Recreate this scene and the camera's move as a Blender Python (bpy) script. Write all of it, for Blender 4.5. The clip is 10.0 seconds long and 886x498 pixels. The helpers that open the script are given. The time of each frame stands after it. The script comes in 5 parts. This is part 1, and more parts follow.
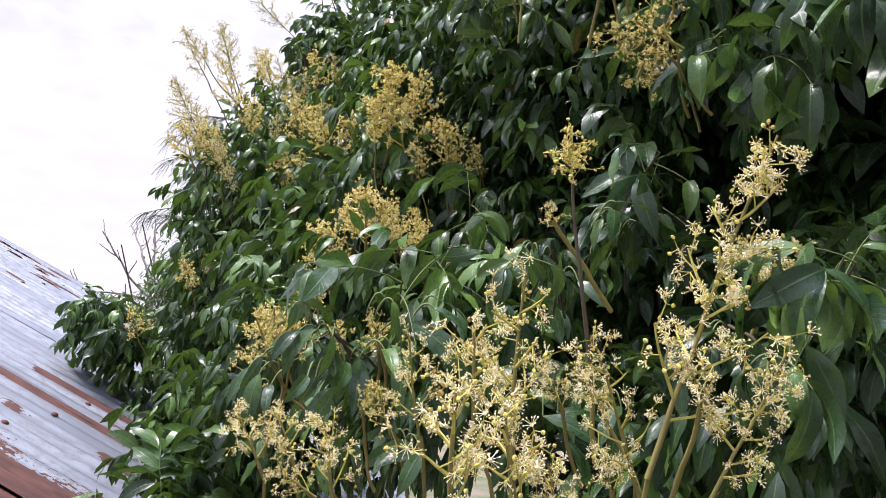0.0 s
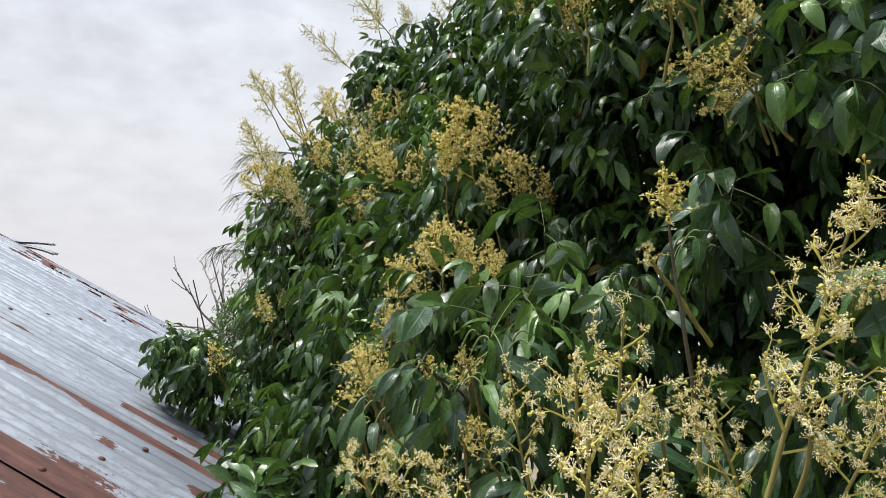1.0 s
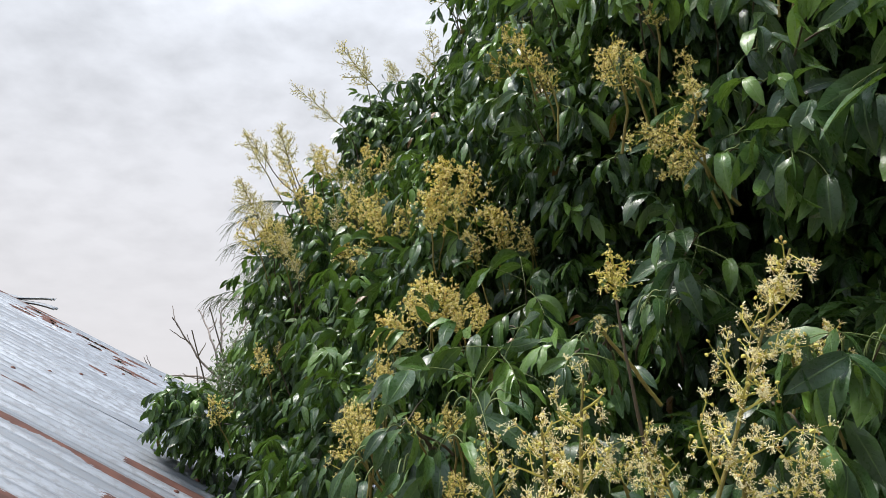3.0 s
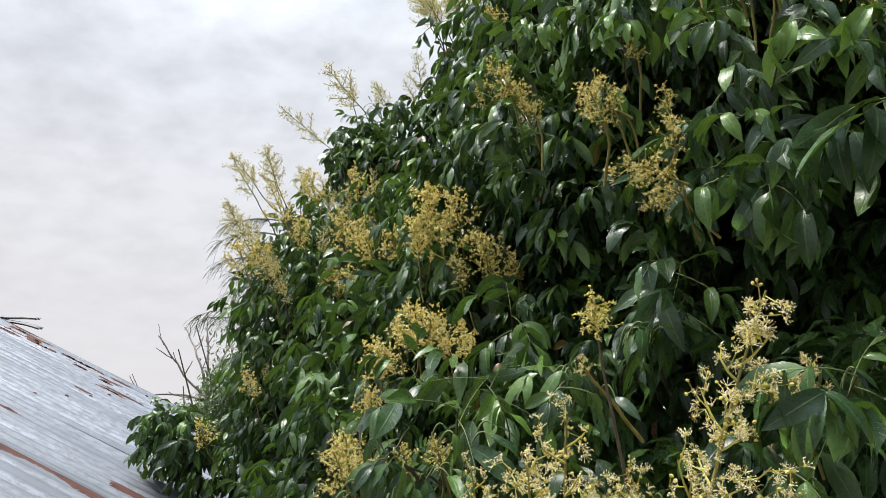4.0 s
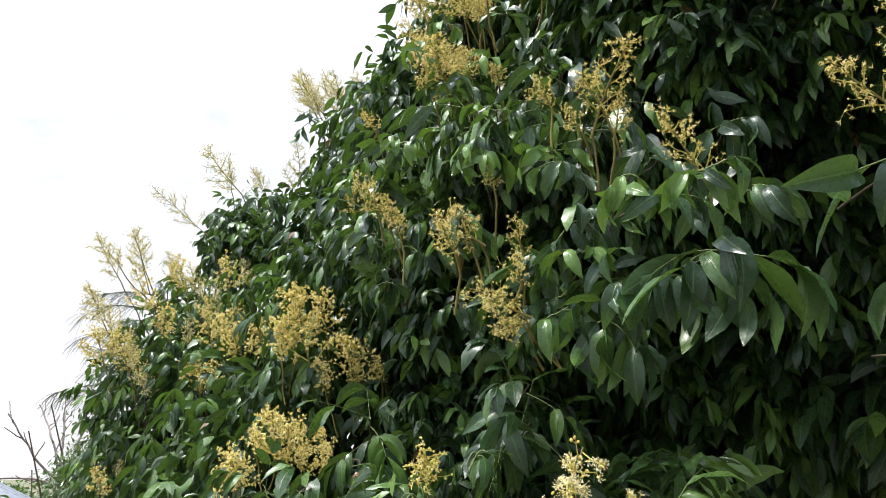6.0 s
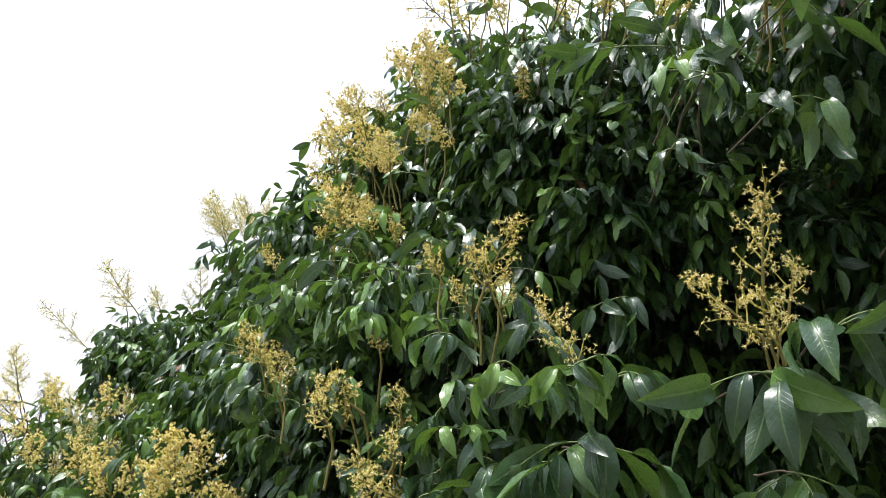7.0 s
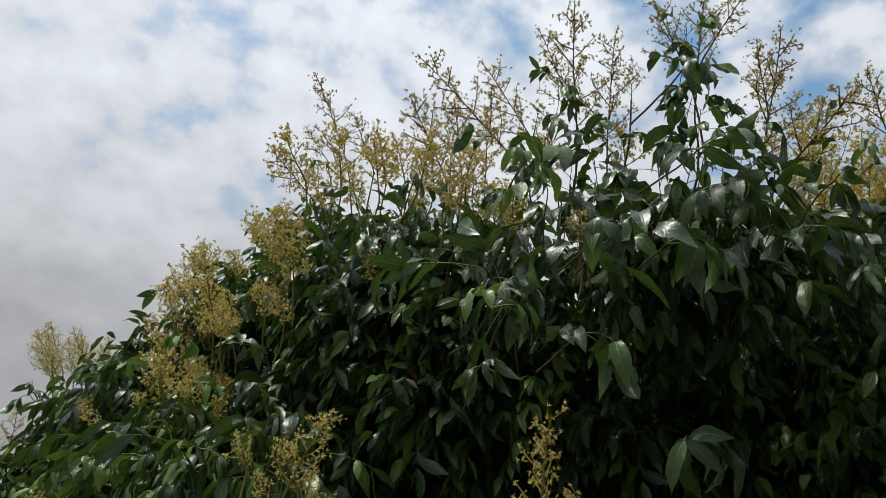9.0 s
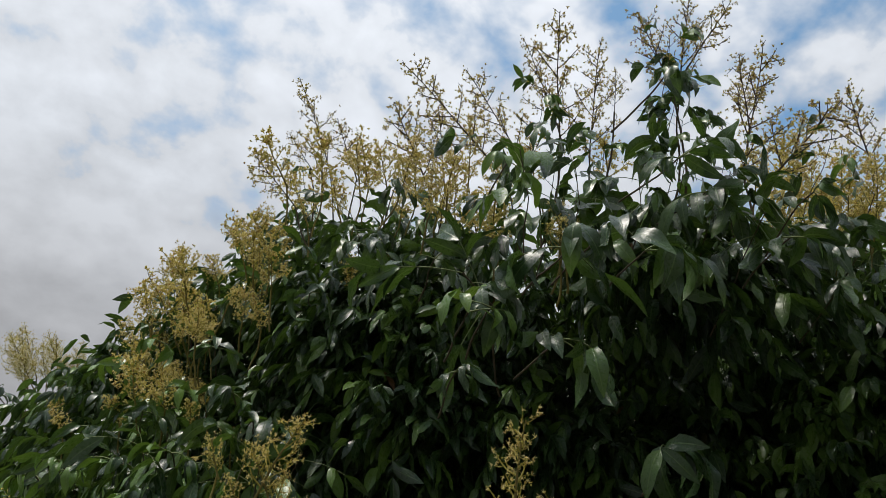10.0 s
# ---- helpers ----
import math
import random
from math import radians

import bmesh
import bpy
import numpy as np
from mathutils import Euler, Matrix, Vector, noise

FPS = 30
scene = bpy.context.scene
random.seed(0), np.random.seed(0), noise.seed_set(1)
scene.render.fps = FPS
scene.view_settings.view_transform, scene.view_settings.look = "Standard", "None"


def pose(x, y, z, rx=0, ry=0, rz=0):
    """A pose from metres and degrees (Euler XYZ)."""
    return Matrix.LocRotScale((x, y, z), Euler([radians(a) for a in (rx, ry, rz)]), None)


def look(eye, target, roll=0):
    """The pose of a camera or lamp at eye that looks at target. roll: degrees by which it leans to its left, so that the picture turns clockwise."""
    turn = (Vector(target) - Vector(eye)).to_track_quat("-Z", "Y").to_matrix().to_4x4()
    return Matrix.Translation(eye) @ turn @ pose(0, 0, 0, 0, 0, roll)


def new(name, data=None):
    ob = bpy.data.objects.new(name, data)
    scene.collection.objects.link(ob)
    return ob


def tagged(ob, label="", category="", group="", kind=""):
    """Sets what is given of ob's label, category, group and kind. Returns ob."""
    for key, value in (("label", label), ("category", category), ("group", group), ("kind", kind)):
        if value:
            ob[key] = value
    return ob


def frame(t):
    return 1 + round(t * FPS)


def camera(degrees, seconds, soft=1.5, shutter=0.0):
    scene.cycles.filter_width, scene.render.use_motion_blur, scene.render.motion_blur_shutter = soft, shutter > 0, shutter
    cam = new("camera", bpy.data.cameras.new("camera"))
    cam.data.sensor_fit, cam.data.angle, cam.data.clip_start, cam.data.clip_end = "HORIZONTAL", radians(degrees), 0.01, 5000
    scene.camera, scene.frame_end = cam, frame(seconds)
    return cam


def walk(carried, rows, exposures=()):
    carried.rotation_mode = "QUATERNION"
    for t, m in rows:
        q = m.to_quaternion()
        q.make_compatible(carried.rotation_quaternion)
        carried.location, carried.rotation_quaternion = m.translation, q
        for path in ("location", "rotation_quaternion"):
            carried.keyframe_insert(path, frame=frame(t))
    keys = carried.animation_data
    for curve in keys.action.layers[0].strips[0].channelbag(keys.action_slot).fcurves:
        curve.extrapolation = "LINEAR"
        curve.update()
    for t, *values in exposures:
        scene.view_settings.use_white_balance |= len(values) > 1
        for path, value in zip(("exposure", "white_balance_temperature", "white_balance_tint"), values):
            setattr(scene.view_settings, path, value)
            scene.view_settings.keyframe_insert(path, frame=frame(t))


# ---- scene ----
import functools

# camera and walk
cam = camera(59.20, 10.0, soft=0.5)
PATH = [
    (0, 0.0137, 0.1553, 2.9218, 96.521, -4.448, -2.743),
    (0.5, -0.0233, 0.1458, 2.9270, 97.193, -3.684, -0.067),
    (1, -0.0292, 0.1207, 2.9372, 97.740, -2.542, 1.611),
    (1.5, -0.0367, 0.0860, 2.9506, 98.614, -1.587, 1.862),
    (2, -0.0315, 0.0609, 2.9574, 99.170, -0.904, 1.732),
    (2.5, -0.0069, 0.0442, 2.9591, 99.784, -0.718, 1.870),
    (4, -0.0010, 0.0087, 2.9917, 101.365, -0.259, 0.859),
    (4.5, -0.0000, -0.0000, 3.0000, 101.800, 0.000, -0.000),
    (5, -0.0014, -0.0095, 3.0063, 102.765, -0.454, -1.952),
    (6.3, 0.0709, -0.0385, 3.0884, 108.187, -0.336, -9.477),
    (6.5, 0.0842, -0.0380, 3.1011, 109.618, -0.705, -10.798),
    (7, 0.0946, -0.0769, 3.1540, 114.836, -1.541, -14.507),
    (7.5, 0.1179, -0.1206, 3.1920, 119.606, -2.496, -19.210),
    (8, 0.1329, -0.1518, 3.2240, 122.191, -2.298, -21.656),
    (8.5, 0.1487, -0.1703, 3.2300, 124.221, -2.583, -23.840),
    (9, 0.1563, -0.1784, 3.2258, 125.588, -2.380, -25.323),
    (9.5, 0.1630, -0.1727, 3.2204, 126.368, -2.447, -26.273),
    (10, 0.1753, -0.1650, 3.2165, 126.824, -2.693, -26.912),
]
EXPOSURES = [(0.0, 0.47, 6150, 24), (0.6, 0.22, 6350, 13), (1.0, 0.12, 6450, 10), (4.5, 0.1, 6500, 10), (5.2, 0.2, 6450, 11), (6.3, 0.65, 6350, 12), (6.9, 0.72, 6350, 12), (7.3, 0.2, 6500, 11), (7.6, -0.3, 6650, 11), (8.0, -0.8, 6700, 10), (8.5, -0.88, 6750, 10), (10.0, -0.9, 6750, 10)]
walk(cam, [(t, pose(*p)) for t, *p in PATH], EXPOSURES)

# sky and light
SUN_ELEVATION, SUN_TURN = radians(71), radians(282)
world = bpy.data.worlds.new("sky")
scene.world = world
world.use_nodes = True
wn, wl = world.node_tree.nodes, world.node_tree.links
wn.clear()


def wnode(kind, **values):
    n = wn.new(kind)
    for k, v in values.items():
        n.inputs[k].default_value = v
    return n


sky = wn.new("ShaderNodeTexSky")
sky.sky_type, sky.sun_disc = "NISHITA", False
sky.sun_elevation, sky.sun_rotation = SUN_ELEVATION, SUN_TURN
coord = wn.new("ShaderNodeTexCoord")
# clouds lie on a flat layer: the direction is divided by its height
split = wn.new("ShaderNodeSeparateXYZ")
wl.new(coord.outputs["Generated"], split.inputs[0])
lift = wn.new("ShaderNodeMath")
lift.operation = "MAXIMUM"
lift.inputs[1].default_value = 0.0
wl.new(split.outputs["Z"], lift.inputs[0])
lift2 = wn.new("ShaderNodeMath")
lift2.operation = "ADD"
lift2.inputs[1].default_value = 0.36
wl.new(lift.outputs[0], lift2.inputs[0])
flat = wn.new("ShaderNodeVectorMath")
flat.operation = "DIVIDE"
join = wn.new("ShaderNodeCombineXYZ")
for k in range(3):
    wl.new(lift2.outputs[0], join.inputs[k])
wl.new(coord.outputs["Generated"], flat.inputs[0])
wl.new(join.outputs[0], flat.inputs[1])
puffs = wnode("ShaderNodeTexNoise", Scale=12.0, Detail=5.0, Roughness=0.5, Distortion=0.1)
wl.new(flat.outputs[0], puffs.inputs["Vector"])
broad = wnode("ShaderNodeTexNoise", Scale=1.8, Detail=3.0, Roughness=0.5)
wl.new(flat.outputs[0], broad.inputs["Vector"])
mixed = wn.new("ShaderNodeMix")
mixed.inputs[0].default_value = 0.45
wl.new(puffs.outputs["Fac"], mixed.inputs[2])
wl.new(broad.outputs["Fac"], mixed.inputs[3])
cover = wn.new("ShaderNodeMapRange")
cover.inputs["From Min"].default_value, cover.inputs["From Max"].default_value = 0.37, 0.50
wl.new(mixed.outputs[0], cover.inputs["Value"])
tone = wn.new("ShaderNodeMapRange")
tone.inputs["From Min"].default_value, tone.inputs["From Max"].default_value = 0.38, 0.62
tone.inputs["To Min"].default_value, tone.inputs["To Max"].default_value = 0.66, 0.98
wl.new(mixed.outputs[0], tone.inputs["Value"])
# haze evens the clouds out towards the horizon
clear = wn.new("ShaderNodeMapRange")
clear.inputs["From Min"].default_value, clear.inputs["From Max"].default_value = 0.0, 0.62
wl.new(split.outputs["Z"], clear.inputs["Value"])
tone2 = wn.new("ShaderNodeMix")
tone2.inputs[2].default_value = 0.81
wl.new(clear.outputs[0], tone2.inputs[0])
thin = wn.new("ShaderNodeMapRange")
thin.inputs["From Min"].default_value, thin.inputs["From Max"].default_value = 0.55, 0.68
wl.new(split.outputs["Z"], thin.inputs["Value"])
wl.new(tone.outputs[0], tone2.inputs[3])
gap = wn.new("ShaderNodeMath")
gap.operation = "SUBTRACT"
gap.inputs[0].default_value = 1.0
wl.new(thin.outputs[0], gap.inputs[1])
cover2 = wn.new("ShaderNodeMath")
cover2.operation = "MAXIMUM"
wl.new(cover.outputs[0], cover2.inputs[0])
wl.new(gap.outputs[0], cover2.inputs[1])
cloud = wn.new("ShaderNodeVectorMath")
cloud.operation = "SCALE"
tint = wn.new("ShaderNodeMix")
tint.data_type = "RGBA"
tint.inputs[6].default_value, tint.inputs[7].default_value = (0.92, 0.90, 0.92, 1), (0.82, 0.885, 0.985, 1)
wl.new(clear.outputs[0], tint.inputs[0])
wl.new(tint.outputs[2], cloud.inputs[0])
# an overcast sky is brighter overhead than low down
zenith = wn.new("ShaderNodeMapRange")
zenith.inputs["From Min"].default_value, zenith.inputs["From Max"].default_value = 0.4, 1.0
zenith.inputs["To Min"].default_value, zenith.inputs["To Max"].default_value = 1.0, 2.8
wl.new(split.outputs["Z"], zenith.inputs["Value"])
bright = wn.new("ShaderNodeMath")
bright.operation = "MULTIPLY"
wl.new(zenith.outputs[0], bright.inputs[0])
wl.new(tone2.outputs[0], bright.inputs[1])
wl.new(bright.outputs[0], cloud.inputs["Scale"])
blue = wn.new("ShaderNodeVectorMath")
blue.operation = "MULTIPLY"
blue.inputs[1].default_value = (0.29, 0.37, 0.36)
wl.new(sky.outputs[0], blue.inputs[0])
both = wn.new("ShaderNodeMix")
both.data_type = "RGBA"
wl.new(cover2.outputs[0], both.inputs[0])
wl.new(blue.outputs[0], both.inputs[6])
wl.new(cloud.outputs[0], both.inputs[7])
glow = wnode("ShaderNodeBackground", Strength=1.0)
wl.new(both.outputs[2], glow.inputs["Color"])
wo = wn.new("ShaderNodeOutputWorld")
wl.new(glow.outputs[0], wo.inputs[0])

sun = new("sun", bpy.data.lights.new("sun", "SUN"))
sun.data.energy, sun.data.angle, sun.data.color = 4.6, radians(15), (1.0, 0.96, 0.9)
sun.matrix_world = look((0, 0, 0), (-math.cos(SUN_ELEVATION) * math.sin(SUN_TURN), -math.cos(SUN_ELEVATION) * math.cos(SUN_TURN), -math.sin(SUN_ELEVATION)))


# materials
class Shade:
    """A node material with a few short ways to wire it."""

    def __init__(self, name):
        self.mat = bpy.data.materials.new(name)
        self.mat.use_nodes = True
        self.n, self.l = self.mat.node_tree.nodes, self.mat.node_tree.links
        self.bsdf = self.n["Principled BSDF"]
        self.out = self.n["Material Output"]

    def put(self, socket, value):
        if isinstance(value, bpy.types.NodeSocket):
            self.l.new(value, socket)
        else:
            socket.default_value = value

    def noise(self, scale, detail=4.0, vector=None, rough=0.55):
        t = self.n.new("ShaderNodeTexNoise")
        t.inputs["Scale"].default_value, t.inputs["Detail"].default_value, t.inputs["Roughness"].default_value = scale, detail, rough
        if vector:
            self.l.new(vector, t.inputs["Vector"])
        return t.outputs["Fac"]

    def coords(self, kind="Object", scale=(1, 1, 1)):
        c, m = self.n.new("ShaderNodeTexCoord"), self.n.new("ShaderNodeMapping")
        m.inputs["Scale"].default_value = scale
        self.l.new(c.outputs[kind], m.inputs["Vector"])
        return m.outputs[0]

    def ramp(self, value, a, b, lo=0.0, hi=1.0):
        m = self.n.new("ShaderNodeMapRange")
        self.put(m.inputs["Value"], value)
        for k, v in (("From Min", a), ("From Max", b), ("To Min", lo), ("To Max", hi)):
            m.inputs[k].default_value = v
        return m.outputs[0]

    def math(self, op, a, b=0.0):
        m = self.n.new("ShaderNodeMath")
        m.operation = op
        self.put(m.inputs[0], a)
        self.put(m.inputs[1], b)
        return m.outputs[0]

    def mix(self, fac, a, b):
        m = self.n.new("ShaderNodeMix")
        m.data_type = "RGBA"
        self.put(m.inputs[0], fac)
        self.put(m.inputs[6], a if isinstance(a, bpy.types.NodeSocket) else (*a, 1))
        self.put(m.inputs[7], b if isinstance(b, bpy.types.NodeSocket) else (*b, 1))
        return m.outputs[2]

    def bump(self, height, strength, distance):
        b = self.n.new("ShaderNodeBump")
        b.inputs["Strength"].default_value, b.inputs["Distance"].default_value = strength, distance
        self.l.new(height, b.inputs["Height"])
        self.l.new(b.outputs[0], self.bsdf.inputs["Normal"])
        return b.outputs[0]

    def set(self, **values):
        for k, v in values.items():
            k = {"color": "Base Color", "rough": "Roughness", "metal": "Metallic", "spec": "Specular IOR Level", "coat": "Coat Weight"}[k]
            self.put(self.bsdf.inputs[k], (*v, 1) if isinstance(v, tuple) else v)
        return self


def leaf_material(name, dark, light, fresh, fresh_share, glow, single):
    s = Shade(name)
    if single:
        r = s.n.new("ShaderNodeObjectInfo").outputs["Random"]
    else:
        r = s.n.new("ShaderNodeNewGeometry").outputs["Random Per Island"]
    uv = s.coords("UV")
    parts = s.n.new("ShaderNodeSeparateXYZ")
    s.l.new(uv, parts.inputs[0])
    off = s.math("ABSOLUTE", s.math("SUBTRACT", parts.outputs["X"], 0.5))
    rib = s.ramp(off, 0.018, 0.05, 1.0, 0.0)
    # side veins run forward from the midrib
    saw = s.math("SINE", s.math("MULTIPLY", s.math("SUBTRACT", parts.outputs["Y"], s.math("MULTIPLY", off, 0.32)), 88.0))
    vein = s.ramp(saw, 0.86, 1.0)
    blotch = s.noise(9.0, 3.0, s.coords("Object"))
    fine = s.noise(130.0, 3.0, s.coords("Object"))
    base = s.mix(s.ramp(s.math("ADD", s.math("MULTIPLY", r, 0.7), s.math("MULTIPLY", blotch, 0.5)), 0.2, 1.0), dark, light)
    # whole flushes of young growth are paler than the old leaves
    flush = s.math("ADD", s.math("MULTIPLY", r, 0.3), s.noise(5.0, 2.0, s.coords("Object")))
    base = s.mix(s.ramp(flush, 0.80 - fresh_share, 1.0 - fresh_share), base, fresh)
    if not single:
        base = s.mix(s.ramp(r, 0.003, 0.005, 1.0, 0.0), base, (0.16, 0.075, 0.03))
    base = s.mix(s.math("MULTIPLY", vein, 0.025), base, (0.16, 0.24, 0.08))
    base = s.mix(s.math("MULTIPLY", rib, 0.3), base, (0.20, 0.30, 0.10))
    base = s.mix(s.ramp(fine, 0.66, 0.8, 0.0, 0.2), base, (0.10, 0.09, 0.04))
    s.set(color=base, rough=s.ramp(fine, 0.3, 0.7, 0.22, 0.38), spec=0.42)
    normal = s.bump(s.math("ADD", s.math("MULTIPLY", vein, 0.5), s.math("ADD", rib, s.math("MULTIPLY", s.noise(32.0, 3.0, s.coords("Object")), 3.0))), 0.3, 0.0014)
    through_leaf = s.n.new("ShaderNodeBsdfTranslucent")
    s.l.new(s.mix(0.5, base, glow), through_leaf.inputs["Color"])
    s.l.new(normal, through_leaf.inputs["Normal"])
    m = s.n.new("ShaderNodeMixShader")
    m.inputs[0].default_value = 0.17
    s.l.new(s.bsdf.outputs[0], m.inputs[1])
    s.l.new(through_leaf.outputs[0], m.inputs[2])
    s.l.new(m.outputs[0], s.out.inputs["Surface"])
    return s.mat


DARK, LIGHT, FRESH, GLOW = (0.017, 0.041, 0.017), (0.049, 0.103, 0.031), (0.11, 0.20, 0.037), (0.18, 0.32, 0.03)
M_LEAF = leaf_material("longan_leaf", DARK, LIGHT, FRESH, 0.19, GLOW, True)
# pale leaves: young growth, and in places colour standing in for strong light
M_YOUNG_OR_LIT = leaf_material("young_or_lit_leaf", (0.085, 0.17, 0.03), (0.15, 0.26, 0.045), (0.17, 0.28, 0.05), 0.1, (0.22, 0.36, 0.03), True)
M_LEAVES = leaf_material("longan_foliage", (0.012, 0.031, 0.013), (0.046, 0.096, 0.028), FRESH, 0.155, GLOW, False)
M_BUSH = leaf_material("bush_foliage", (0.04, 0.08, 0.03), (0.09, 0.13, 0.05), (0.15, 0.2, 0.06), 0.1, GLOW, False)


def blossom_material(name, a, b, c):
    s = Shade(name)
    r = s.n.new("ShaderNodeNewGeometry").outputs["Random Per Island"]
    n = s.noise(60.0, 3.0, s.coords("Object"))
    col = s.mix(s.ramp(r, 0.0, 0.75), a, b)
    col = s.mix(s.ramp(r, 0.88, 0.96), col, c)
    col = s.mix(s.ramp(n, 0.5, 0.8, 0.0, 0.12), col, (0.5, 0.34, 0.08))
    s.set(color=col, rough=0.6, spec=0.25)
    t = s.n.new("ShaderNodeBsdfTranslucent")
    s.l.new(col, t.inputs["Color"])
    m = s.n.new("ShaderNodeMixShader")
    m.inputs[0].default_value = 0.26
    s.l.new(s.bsdf.outputs[0], m.inputs[1])
    s.l.new(t.outputs[0], m.inputs[2])
    s.l.new(m.outputs[0], s.out.inputs["Surface"])
    return s.mat


M_BLOSSOM = blossom_material("blossom", (0.89, 0.79, 0.40), (0.96, 0.90, 0.64), (0.66, 0.46, 0.16))
M_GOLD = blossom_material("golden_blossom", (0.88, 0.73, 0.23), (0.96, 0.87, 0.48), (0.52, 0.33, 0.09))
M_BUD = blossom_material("bud", (0.62, 0.58, 0.13), (0.80, 0.70, 0.22), (0.50, 0.30, 0.08))
# paler petals for the crown's left edge, overexposed glow put into the colour
M_PALE = blossom_material("pale_blossom", (0.86, 0.78, 0.48), (0.95, 0.90, 0.68), (0.60, 0.48, 0.25))
# skyline panicles: the darkening of flowers against the sky put into the colour
M_BACKLIT = blossom_material("backlit_blossom", (0.60, 0.46, 0.14), (0.84, 0.71, 0.34), (0.18, 0.10, 0.045))


def stem_material(name, a, b):
    s = Shade(name)
    n = s.noise(40.0, 5.0, s.coords("Object", (1, 1, 0.25)))
    s.set(color=s.mix(s.ramp(n, 0.3, 0.7), a, b), rough=0.7)
    s.bump(n, 0.5, 0.002)
    return s.mat


M_STALK = stem_material("flower_stalk", (0.13, 0.105, 0.022), (0.26, 0.22, 0.05))
M_ARM = stem_material("flower_arm", (0.32, 0.28, 0.05), (0.52, 0.46, 0.10))
M_RACHIS = stem_material("leaf_stalk", (0.09, 0.13, 0.04), (0.16, 0.20, 0.06))
M_TWIG = stem_material("twig_bark", (0.045, 0.033, 0.018), (0.11, 0.08, 0.042))
M_BARK = stem_material("bark", (0.03, 0.022, 0.017), (0.075, 0.058, 0.045))
M_DRY = stem_material("dry_wood", (0.20, 0.16, 0.14), (0.33, 0.28, 0.25))
M_NEEDLE = stem_material("needle", (0.10, 0.13, 0.07), (0.17, 0.19, 0.10))

s = Shade("old_galvanised_iron")
oc = s.coords("Object")
rust_attr = s.n.new("ShaderNodeAttribute")
rust_attr.attribute_name = "rust"
edge = s.math("ADD", s.noise(55.0, 5.0, s.coords("Object", (1.0, 3.0, 1.0))), s.noise(9.0, 4.0, s.coords("Object", (0.5, 4.0, 1.0))))
rusty = s.ramp(s.math("ADD", rust_attr.outputs["Fac"], s.math("MULTIPLY", s.math("SUBTRACT", edge, 1.0), 1.15)), 0.47, 0.53)
grime = s.noise(5.0, 6.0, s.coords("Object", (0.35, 3.0, 1.0)))
spangle = s.noise(38.0, 6.0, s.coords("Object", (0.6, 1.6, 1.0)), 0.7)
flecks = s.ramp(s.noise(26.0, 4.0, s.coords("Object", (0.45, 2.2, 1.0)), 0.6), 0.68, 0.73)
band = s.noise(1.1, 4.0, s.coords("Object", (0.35, 2.2, 1.0)))
zinc = s.mix(s.ramp(s.math("ADD", s.math("MULTIPLY", grime, 0.5), s.math("MULTIPLY", band, 0.5)), 0.4, 0.6), (0.14, 0.155, 0.178), (0.31, 0.33, 0.365))
zinc = s.mix(s.ramp(spangle, 0.46, 0.6, 0.0, 0.8), zinc, (0.15, 0.155, 0.17))
pos = s.n.new("ShaderNodeSeparateXYZ")
s.l.new(oc, pos.inputs[0])
# rib shade put into the colour: valleys darker, patchily with the grime
valley_shade = s.ramp(s.math("SINE", s.math("MULTIPLY", pos.outputs["Y"], 2 * math.pi / 0.076)), -0.2, -1.0)
zinc = s.mix(s.math("MULTIPLY", valley_shade, s.ramp(grime, 0.3, 0.6, 0.05, 0.35)), zinc, (0.13, 0.125, 0.12))
zinc = s.mix(s.math("MULTIPLY", flecks, 0.75), zinc, (0.12, 0.08, 0.065))
rust_col = s.mix(s.ramp(s.noise(24.0, 6.0, s.coords("Object", (0.4, 2.0, 1.0))), 0.3, 0.7), (0.045, 0.017, 0.013), (0.13, 0.05, 0.034))
s.set(color=s.mix(rusty, zinc, rust_col), metal=s.ramp(rusty, 0.0, 1.0, 0.3, 0.0), rough=s.ramp(s.math("ADD", rusty, s.math("MULTIPLY", spangle, 0.6)), 0.1, 0.9, 0.42, 0.86))
s.bump(s.math("ADD", spangle, s.math("MULTIPLY", rusty, 0.6)), 0.35, 0.002)
M_IRON = s.mat

s = Shade("weathered_wood")
n = s.noise(12.0, 6.0, s.coords("Object", (0.3, 4, 4)))
s.set(color=s.mix(n, (0.10, 0.075, 0.055), (0.24, 0.19, 0.15)), rough=0.85)
s.bump(n, 0.5, 0.004)
M_WOOD = s.mat

s = Shade("rendered_wall")
n = s.noise(3.0, 8.0, s.coords("Object"))
s.set(color=s.mix(s.ramp(n, 0.3, 0.7), (0.30, 0.28, 0.25), (0.48, 0.46, 0.42)), rough=0.9)
s.bump(s.noise(60.0, 4.0, s.coords("Object")), 0.3, 0.003)
M_WALL = s.mat

s = Shade("dry_ground")
n = s.noise(0.6, 8.0, s.coords("Object"))
g = s.noise(14.0, 6.0, s.coords("Object"))
s.set(color=s.mix(s.ramp(n, 0.4, 0.6), s.mix(g, (0.14, 0.10, 0.07), (0.24, 0.19, 0.13)), s.mix(g, (0.04, 0.07, 0.025), (0.09, 0.12, 0.04))), rough=0.95)
s.bump(g, 0.6, 0.03)
M_GROUND = s.mat

rng = np.random.default_rng(7)


